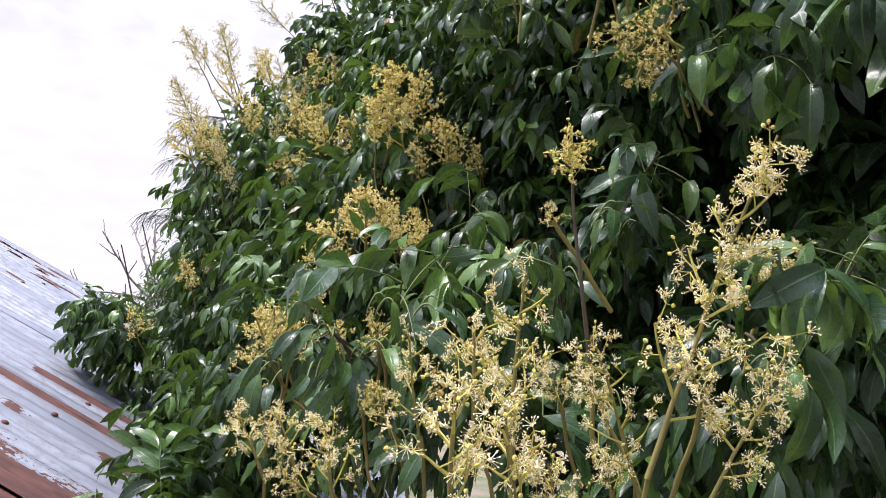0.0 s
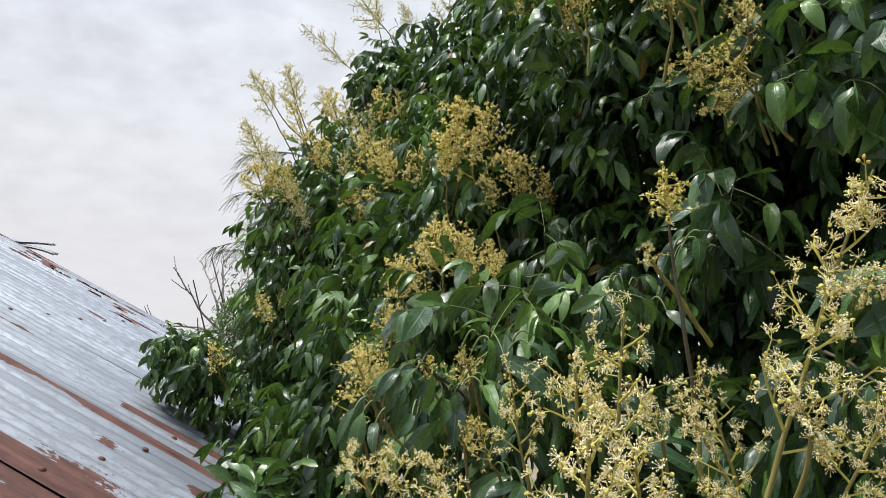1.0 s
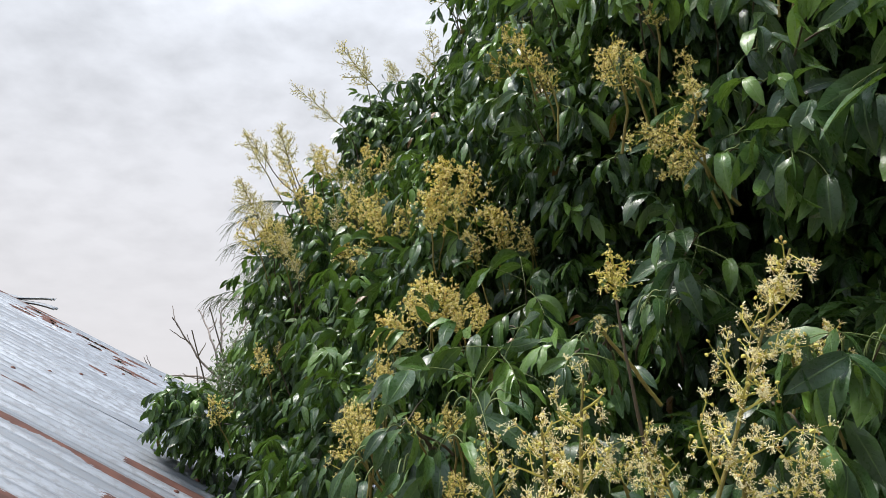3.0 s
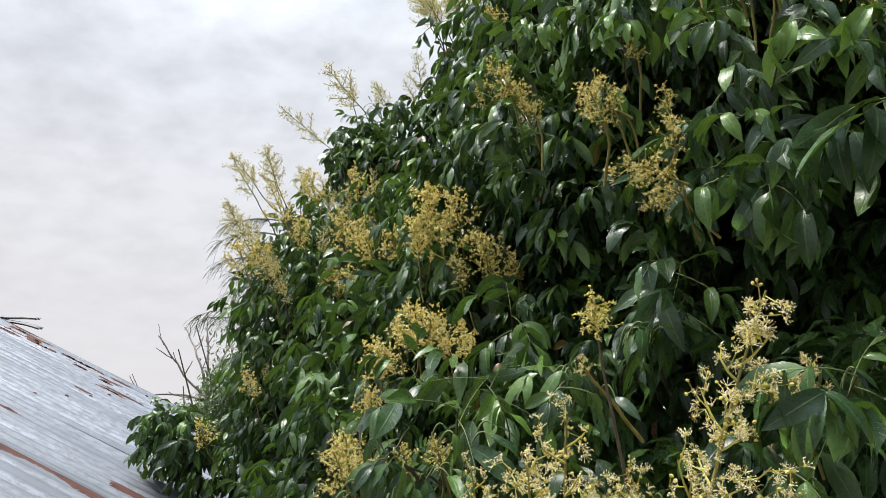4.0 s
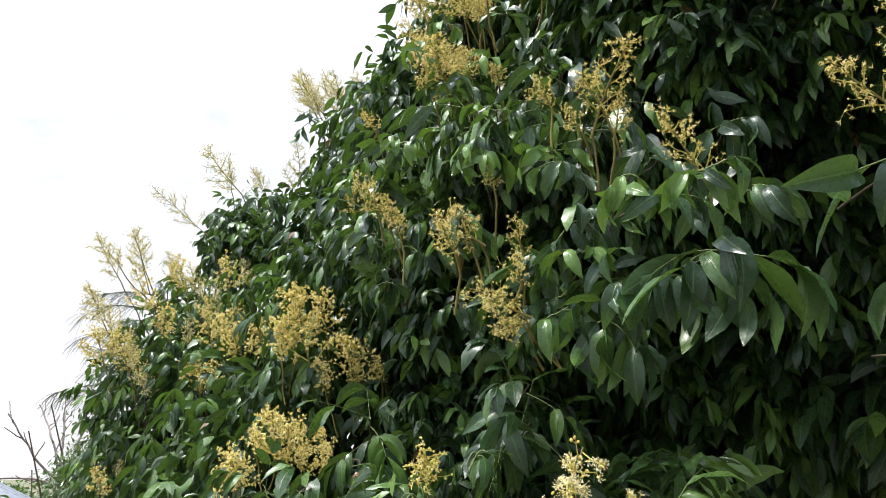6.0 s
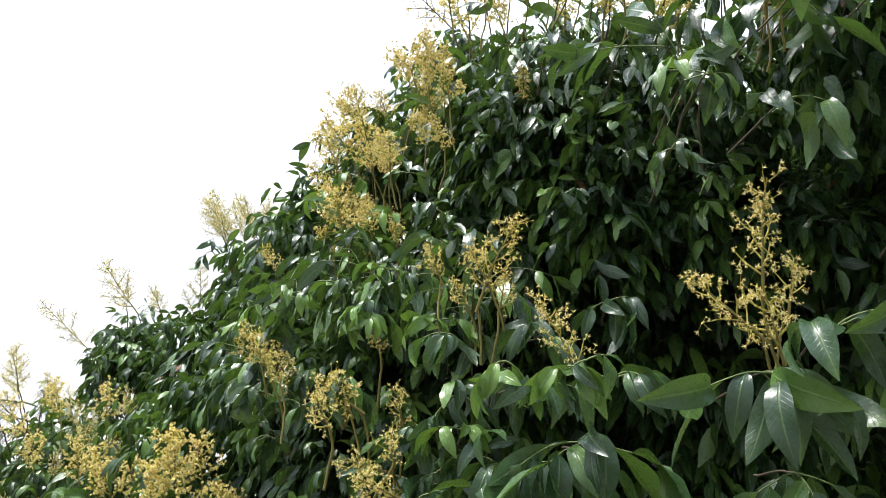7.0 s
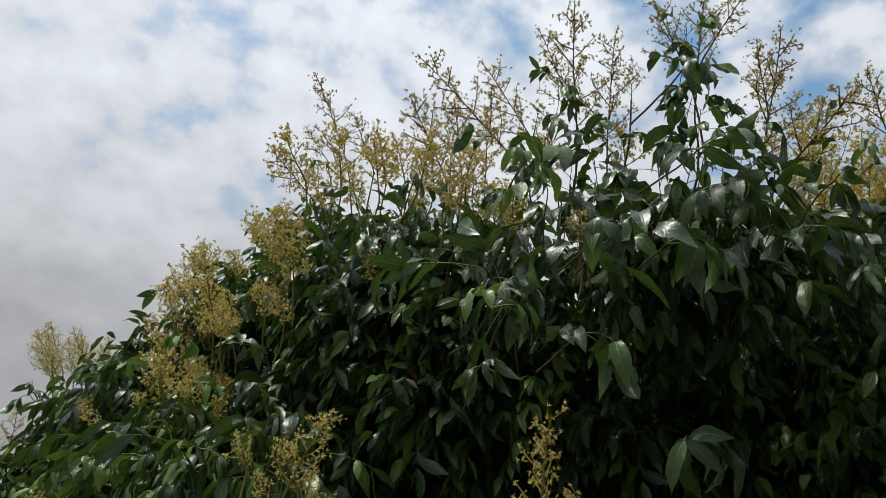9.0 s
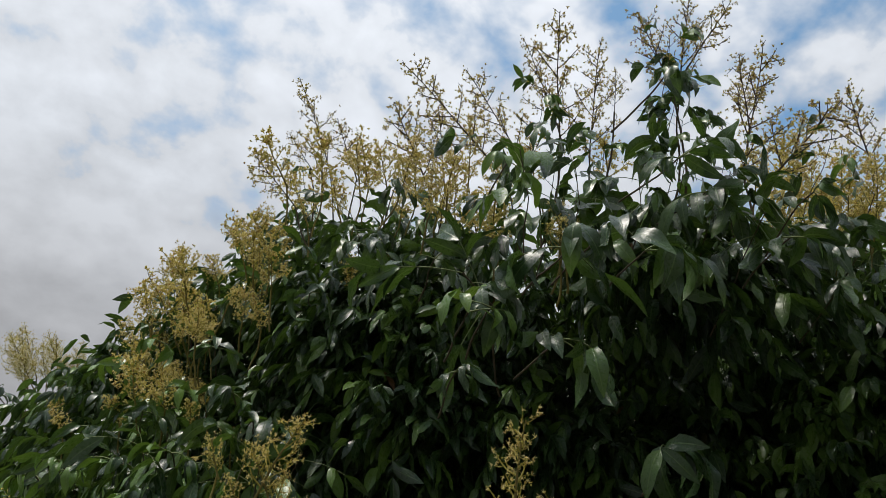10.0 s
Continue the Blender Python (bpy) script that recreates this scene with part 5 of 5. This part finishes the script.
panicle(PALE, 0.100, 2.731, 4.391, 0.066, 2.679, 4.551)
panicle(PALE, 0.193, 2.698, 4.433, 0.150, 2.657, 4.570)
panicle(PALE, 0.252, 2.595, 4.390, 0.231, 2.569, 4.473)
panicle(PALE, -0.276, 2.987, 4.175, -0.333, 2.960, 4.280)
panicle(FAR, 0.490, 1.716, 4.310, 0.467, 1.684, 4.410)
panicle(MID, 0.316, 1.260, 3.557, 0.297, 1.245, 3.604)
panicle(THIN, 0.621, 1.629, 4.784, 0.496, 1.470, 5.051)
panicle(THIN, 0.551, 1.629, 4.823, 0.446, 1.609, 4.906)
panicle(THIN, 0.540, 1.672, 4.692, 0.364, 1.644, 4.826)
panicle(THIN, 0.675, 1.549, 4.768, 0.570, 1.474, 4.919)
panicle(FAR, 0.655, 1.362, 4.576, 0.601, 1.283, 4.703)
panicle(FAR, 0.702, 1.339, 4.578, 0.651, 1.279, 4.681)
panicle(THIN, 0.837, 1.364, 4.653, 0.666, 1.278, 4.856)
panicle(THIN, 0.943, 1.123, 4.554, 0.619, 1.064, 4.809)
panicle(THIN, 0.841, 1.277, 4.589, 0.758, 1.162, 4.778)
panicle(FAR, 0.895, 1.250, 4.592, 0.849, 1.137, 4.758)
panicle(THIN, 0.999, 1.067, 4.507, 0.769, 0.968, 4.759)
panicle(THIN, 1.019, 1.010, 4.482, 0.902, 0.790, 4.820)
panicle(THIN, 1.062, 0.946, 4.452, 0.955, 0.771, 4.730)
panicle(THIN, 1.003, 0.954, 4.560, 0.848, 0.844, 4.783)
panicle(THIN, 1.065, 0.830, 4.594, 1.016, 0.783, 4.680)
panicle(THIN, 1.061, 0.644, 4.405, 0.983, 0.494, 4.634)
panicle(THIN, 1.046, 0.582, 4.490, 1.076, 0.471, 4.610)
panicle(THIN, 1.039, 0.616, 4.451, 0.922, 0.563, 4.583)
panicle(THIN, 1.252, 0.715, 4.293, 1.230, 0.483, 4.593)
panicle(THIN, 1.292, 0.664, 4.334, 1.390, 0.487, 4.497)
panicle(THIN, 1.235, 0.613, 4.429, 1.174, 0.529, 4.568)
panicle(FAR, 1.681, 0.913, 4.567, 1.587, 0.793, 4.768)
panicle(FAR, 1.691, 0.859, 4.459, 1.614, 0.753, 4.634)
panicle(FAR, 1.755, 0.827, 4.462, 1.679, 0.692, 4.672)
panicle(FAR, 1.814, 0.798, 4.465, 1.752, 0.675, 4.652)
panicle(THIN, 1.778, 0.691, 4.618, 1.684, 0.584, 4.803)
panicle(FAR, 1.681, 0.852, 4.642, 1.637, 0.743, 4.802)
panicle(MID, 0.883, 0.818, 4.120, 0.859, 0.776, 4.186)
panicle(FAR, 0.944, 1.272, 4.453, 0.887, 1.202, 4.572)
panicle(FAR, 0.978, 1.229, 4.402, 0.938, 1.144, 4.530)
panicle(FAR, 0.547, 1.517, 4.524, 0.465, 1.465, 4.634)
panicle(FAR, 0.620, 1.440, 4.499, 0.553, 1.382, 4.608)
panicle(FAR, 0.772, 1.415, 4.541, 0.745, 1.336, 4.655)
panicle(FAR, 0.845, 1.346, 4.502, 0.832, 1.261, 4.614)
panicle(FAR, 0.352, 1.959, 4.478, 0.225, 1.933, 4.582)
panicle(FAR, 0.313, 1.961, 4.498, 0.276, 1.895, 4.601)
panicle(FAR, 0.401, 1.875, 4.477, 0.350, 1.835, 4.555)
panicle(FAR, 0.448, 1.759, 4.515, 0.365, 1.712, 4.619)
panicle(FAR, 0.481, 1.690, 4.504, 0.436, 1.626, 4.608)
panicle(FAR, 0.527, 1.672, 4.499, 0.511, 1.611, 4.585)
panicle(FAR, 0.405, 1.882, 4.308, 0.357, 1.847, 4.379)
panicle(FAR, 0.334, 2.063, 4.281, 0.272, 2.011, 4.381)
panicle(FAR, 0.385, 2.047, 4.195, 0.316, 2.010, 4.279)
panicle(FAR, 0.360, 2.065, 4.108, 0.305, 2.033, 4.178)
panicle(FAR, 0.433, 1.997, 4.151, 0.371, 1.969, 4.221)
panicle(FAR, 0.505, 1.747, 4.419, 0.452, 1.688, 4.522)
panicle(PALE, -0.058, 3.061, 4.576, -0.191, 2.995, 4.731)
panicle(PALE, 0.022, 3.021, 4.580, -0.076, 2.948, 4.726)
panicle(PALE, 0.105, 2.879, 4.540, 0.053, 2.811, 4.653)
panicle(PALE, 0.195, 2.863, 4.508, 0.149, 2.774, 4.645)
panicle(FAR, 0.162, 2.305, 4.079, 0.080, 2.262, 4.179)
panicle(FAR, 0.094, 2.346, 3.909, 0.060, 2.304, 3.981)
panicle(FAR, 0.203, 2.196, 4.034, 0.153, 2.173, 4.091)
panicle(FAR, 0.398, 1.959, 3.903, 0.354, 1.942, 3.949)
panicle(FAR, 0.368, 1.625, 4.138, 0.333, 1.582, 4.211)
panicle(FAR, 0.474, 1.467, 4.138, 0.444, 1.429, 4.203)
panicle(FAR, 0.428, 1.481, 4.147, 0.416, 1.434, 4.212)
panicle(FAR, 0.128, 1.924, 3.970, 0.088, 1.897, 4.027)
panicle(FAR, 0.347, 1.700, 4.057, 0.319, 1.677, 4.101)
panicle(FAR, 0.407, 1.693, 4.031, 0.370, 1.670, 4.081)
panicle(FAR, 0.361, 1.720, 3.956, 0.329, 1.700, 4.000)
panicle(FAR, 0.473, 1.515, 3.861, 0.445, 1.491, 3.905)
panicle(FAR, 0.223, 1.875, 4.216, 0.180, 1.845, 4.277)
panicle(FAR, 0.249, 1.795, 4.237, 0.209, 1.755, 4.309)
panicle(FAR, 0.677, 1.445, 4.304, 0.634, 1.399, 4.385)
panicle(FAR, 1.548, 0.858, 4.372, 1.504, 0.807, 4.460)
panicle(FAR, 1.572, 0.801, 4.344, 1.524, 0.745, 4.441)
panicle(FAR, 1.628, 0.765, 4.358, 1.581, 0.708, 4.454)
panicle(FAR, 1.688, 0.735, 4.361, 1.641, 0.679, 4.457)
panicle(FAR, 1.518, 0.848, 4.570, 1.482, 0.799, 4.651)
panicle(FAR, 1.130, 0.955, 4.487, 1.081, 0.897, 4.586)
panicle(FAR, 0.991, 1.066, 4.512, 0.945, 1.014, 4.603)
panicle(FAR, 0.955, 1.145, 4.519, 0.895, 1.098, 4.611)
panicle(FAR, 0.868, 1.264, 4.590, 0.834, 1.220, 4.664)
panicle(MID, 0.845, 0.775, 4.060, 0.819, 0.730, 4.130)
panicle(FAR, 0.796, 1.362, 4.593, 0.748, 1.293, 4.706)
panicle(FAR, -0.079, 1.685, 3.072, -0.073, 1.644, 3.200)
panicle(FAR, -0.043, 1.686, 3.072, -0.049, 1.648, 3.177)
panicle(FAR, 0.016, 1.647, 3.071, 0.028, 1.612, 3.138)
panicle(FAR, -0.007, 1.647, 3.059, -0.007, 1.613, 3.126)
panicle(FAR, -0.164, 1.640, 3.024, -0.159, 1.607, 3.108)
panicle(FAR, -0.141, 1.642, 3.035, -0.134, 1.609, 3.103)
panicle(FAR, -0.167, 1.570, 2.962, -0.160, 1.540, 3.016)
panicle(MID, -0.163, 1.263, 2.878, -0.170, 1.236, 2.943)
panicle(MID, -0.145, 1.264, 2.861, -0.139, 1.239, 2.922)
panicle(MID, -0.076, 1.272, 2.886, -0.082, 1.245, 2.930)
panicle(MID, -0.022, 1.224, 2.890, -0.018, 1.197, 2.929)
panicle(PALE, -0.380, 2.493, 3.530, -0.357, 2.427, 3.683)
panicle(FAR, -0.284, 2.467, 3.469, -0.280, 2.411, 3.586)
panicle(FAR, -0.357, 2.381, 3.311, -0.370, 2.336, 3.391)
panicle(PALE, -0.627, 2.624, 3.401, -0.639, 2.567, 3.526)
panicle(FAR, 0.433, 1.299, 4.446, 0.338, 1.220, 4.506)
panicle(FAR, 0.518, 1.290, 4.431, 0.460, 1.174, 4.526)
panicle(FAR, 0.592, 1.215, 4.413, 0.539, 1.118, 4.486)
panicle(FAR, 0.659, 1.138, 4.390, 0.638, 0.995, 4.492)
panicle(FAR, 0.735, 1.038, 4.303, 0.699, 0.936, 4.376)
panicle(FAR, 0.706, 1.061, 4.295, 0.674, 0.965, 4.362)
panicle(FAR, 0.447, 1.408, 4.306, 0.367, 1.338, 4.368)
panicle(FAR, 0.382, 1.451, 4.351, 0.329, 1.413, 4.361)
panicle(FAR, 0.846, 1.024, 4.249, 0.801, 0.937, 4.319)
panicle(PALE, 0.067, 3.063, 4.542, -0.052, 2.954, 4.689)
panicle(PALE, 0.172, 3.048, 4.573, 0.158, 2.940, 4.719)
panicle(PALE, -0.075, 3.066, 4.529, -0.191, 2.948, 4.683)
panicle(PALE, 0.245, 3.043, 4.578, 0.257, 2.955, 4.684)
panicle(PALE, -0.730, 2.791, 3.773, -0.808, 2.706, 3.885)
panicle(PALE, -0.661, 2.808, 3.782, -0.679, 2.733, 3.924)
panicle(PALE, -0.549, 2.738, 3.751, -0.568, 2.680, 3.834)
panicle(PALE, -0.748, 2.723, 3.563, -0.819, 2.645, 3.683)
panicle(PALE, -0.750, 2.738, 3.455, -0.817, 2.679, 3.497)
panicle(PALE, 0.375, 2.781, 4.830, 0.240, 2.660, 4.977)
panicle(PALE, 0.487, 2.740, 4.874, 0.462, 2.605, 5.024)
panicle(PALE, 0.358, 2.777, 4.641, 0.270, 2.716, 4.700)
panicle(FAR, 1.516, 0.746, 4.335, 1.423, 0.637, 4.467)
panicle(FAR, 1.569, 0.688, 4.317, 1.484, 0.574, 4.444)
panicle(FAR, 1.600, 0.641, 4.314, 1.514, 0.529, 4.437)
panicle(FAR, 1.505, 0.688, 4.308, 1.436, 0.627, 4.381)
panicle(FAR, 1.561, 0.634, 4.279, 1.501, 0.579, 4.340)
panicle(FAR, 1.463, 0.754, 4.304, 1.390, 0.685, 4.388)
panicle(MID, 0.784, 0.672, 4.003, 0.746, 0.638, 4.018)
panicle(MID, 0.324, 1.355, 4.007, 0.307, 1.296, 4.056)
panicle(FAR, 0.418, 1.422, 4.270, 0.380, 1.351, 4.327)
panicle(FAR, 0.464, 1.395, 4.206, 0.428, 1.319, 4.275)
panicle(FAR, 0.299, 1.655, 4.297, 0.254, 1.582, 4.361)
panicle(FAR, 0.313, 1.676, 4.037, 0.291, 1.623, 4.083)
panicle(MID, 0.219, 1.082, 3.387, 0.181, 1.043, 3.424)
panicle(MID, 0.314, 1.074, 3.341, 0.300, 1.032, 3.381)
panicle(MID, 0.324, 1.063, 3.296, 0.257, 1.044, 3.315)
panicle(MID, 0.317, 1.067, 3.289, 0.272, 1.052, 3.273)
panicle(FAR, 0.261, 1.502, 3.891, 0.218, 1.425, 3.976)
panicle(FAR, 0.313, 1.471, 3.894, 0.290, 1.413, 3.943)
panicle(FAR, 0.366, 1.449, 3.875, 0.350, 1.402, 3.903)
panicle(FAR, 0.239, 1.519, 3.862, 0.201, 1.469, 3.901)
panicle(FAR, 0.318, 1.576, 4.115, 0.301, 1.513, 4.159)
panicle(FAR, 0.358, 1.565, 4.122, 0.354, 1.511, 4.149)
panicle(FAR, 0.386, 1.504, 4.204, 0.400, 1.439, 4.238)
panicle(PALE, -0.036, 2.811, 4.427, -0.158, 2.704, 4.570)
panicle(PALE, 0.044, 2.808, 4.447, -0.048, 2.709, 4.583)
panicle(PALE, 0.108, 2.804, 4.462, 0.064, 2.715, 4.584)
panicle(PALE, 0.200, 2.703, 4.444, 0.155, 2.619, 4.558)
panicle(FAR, 0.250, 2.139, 4.236, 0.232, 2.078, 4.296)

# beyond the roof: a bare shrub, a bush, a tree with hanging needles and far woods
# torn strips of tin lying loose over the verge
for q, (a, e) in enumerate((((-3.40, 5.24, 3.61), (-2.83, 5.25, 3.55)), ((-3.33, 5.18, 3.62), (-2.76, 5.16, 3.48)))):
    a, e = np.array(a), np.array(e)
    t, w = np.meshgrid(np.linspace(0, 1, 24), np.linspace(-0.09, 0.09, 9), indexing="ij")
    v = a + (e - a) * t[..., None] + np.array([0.1, 1.0, 0.12]) * (w * (1 - 0.6 * t))[..., None]
    v[..., 2] += 0.008 * np.sin(t * 8 + q) + 0.008 * np.cos(w * 80)
    b = Build()
    b.add(v - np.array(shed.location), [(i * 9 + k, (i + 1) * 9 + k, (i + 1) * 9 + k + 1, i * 9 + k + 1) for i in range(23) for k in range(8)])
    ob = part("loose_strip", b.mesh("loose_strip", [M_IRON], True, np.full(24 * 9, 0.2)), shed, None, "torn strip of bent tin")
    ob.modifiers.new("thickness", "SOLIDIFY").thickness = 0.0015

foot = np.array((-1.97, 6.32, 3.06))
shrub = tagged(new("bare_shrub"), "leafless grey shrub with thin crooked twigs", "shrub")
shrub.location = (foot[0], foot[1], 0)
b = Build()
tube(b, [(0, 0, -0.05), (0.02, 0, foot[2] * 0.5), (0, 0, foot[2])], [0.05, 0.04, 0.014], 7)
part("stem", b.mesh("stem", [M_DRY]), shrub)
for q, (dx, dz, long) in enumerate(((-1.7, 0.35, 0.62), (-0.9, 0.75, 0.66), (-0.35, 1.0, 0.72), (-0.05, 1.0, 0.8), (0.3, 1.0, 0.6))):
    b = Build()
    r = np.random.default_rng(50 + q)
    line = bend((0, 0, foot[2] - 0.03), (dx, r.normal(0, 0.2), dz), long, -0.45, 12, 0.14, r)
    tube(b, line, np.linspace(0.011, 0.005, 13), 5)
    for j in range(4):
        k = int(r.integers(3, 11))
        tube(b, bend(line[k], unit(line[k + 1] - line[k]) + r.normal(0, 0.5, 3), r.uniform(0.08, 0.24), -0.4, 6, 0.15, r), np.linspace(0.006, 0.0035, 7), 4)
    part("branch", b.mesh("branch", [M_DRY]), shrub)


def small_bush(at, radius, tall, leaves, seed):
    """A bush of small leaves on many thin stems."""
    r = np.random.default_rng(seed)
    ob = tagged(new("bush"), "dusty green bush of small leaves beyond the roof", "bush")
    ob.location = (at[0], at[1], 0)
    crown = Build()
    for q in range(14):
        d = unit((r.normal(0, 0.05), r.normal(0, 0.05), 1))
        stem = Build()
        tube(stem, bend((0, 0, -0.05), d, at[2] + tall * r.uniform(-0.2, 0.5), -0.1, 10, 0.05, r), np.linspace(0.02, 0.004, 11), 5)
        part("stem", stem.mesh("stem", [M_TWIG]), ob)
    for q in range(leaves):
        d = unit(r.normal(0, 1, 3))
        p = d * np.array([radius, radius, tall]) * r.random() ** 0.45 * (1 + 0.25 * noise.noise(Vector(d * 3)))
        leaf(crown, p + np.array([0, 0, at[2]]), unit(r.normal(0, 1, 3)), (0, 0, 1), r.uniform(0.025, 0.05), 0.014, 0.5, 2)
    tagged(part("crown", crown.mesh("crown", [M_BUSH]), ob), kind="stuff")


small_bush((-1.35, 5.00, 3.03), 0.28, 0.27, 4500, 4)
small_bush((-1.23, 5.45, 3.34), 0.5, 0.6, 3000, 5)

# a tree with long hanging needles
needle_tree = tagged(new("needle_tree"), "slender tree with hanging feathery grey-green needles", "tree")
top = np.array((-1.23, 5.47, 4.19))
needle_tree.location = (top[0], top[1], 0)
b = Build()
tube(b, bend((0, 0, -0.05), (0, 0, 1), top[2] + 0.4, 0.0, 16, 0.02), np.linspace(0.07, 0.008, 17), 8)
part("trunk", b.mesh("trunk", [M_DRY]), needle_tree)
for q in range(16):
    r = np.random.default_rng(700 + q)
    b = Build()
    z = top[2] - 1.4 + 1.6 * q / 15
    a = math.pi + r.uniform(-0.9, 0.9) if q % 3 else r.uniform(0, 6.28)
    line = bend((0, 0, z), (math.cos(a), math.sin(a), 0.4), r.uniform(0.35, 0.62), 0.7, 10, 0.05, r)
    tube(b, line, np.linspace(0.007, 0.002, 11), 5)
    for j in range(60):
        k = int(r.integers(3, 11))
        tube(b, bend(line[k], unit(line[k] - line[k - 1]) + r.normal(0, 0.3, 3), r.uniform(0.10, 0.2), 1.2, 4, 0.05, r), np.linspace(0.0017, 0.001, 5), 3)
    part("needle_branch", b.mesh("needle_branch", [M_NEEDLE]), needle_tree)

# far woods
b = Build()
r = np.random.default_rng(77)
for q in range(150):
    a = radians(-25 + 110 * q / 150 + r.uniform(-0.3, 0.3))
    dist = r.uniform(70, 95)
    c = np.array([-dist * math.sin(a), dist * math.cos(a), 0])
    h = r.uniform(2.5, 4.0)
    for j in range(90):
        d = unit(r.normal(0, 1, 3))
        p = c + np.array([0, 0, h * 0.6]) + d * np.array([1.8, 1.8, h * 0.45]) * r.uniform(0.7, 1.0)
        leaf(b, p, unit(r.normal(0, 1, 3)), (0, 0, 1), 0.5, 0.35, 0.5, 2)
woods = tagged(new("far_woods", b.mesh("far_woods", [M_BUSH])), "distant line of low green treetops", "woods", kind="stuff")
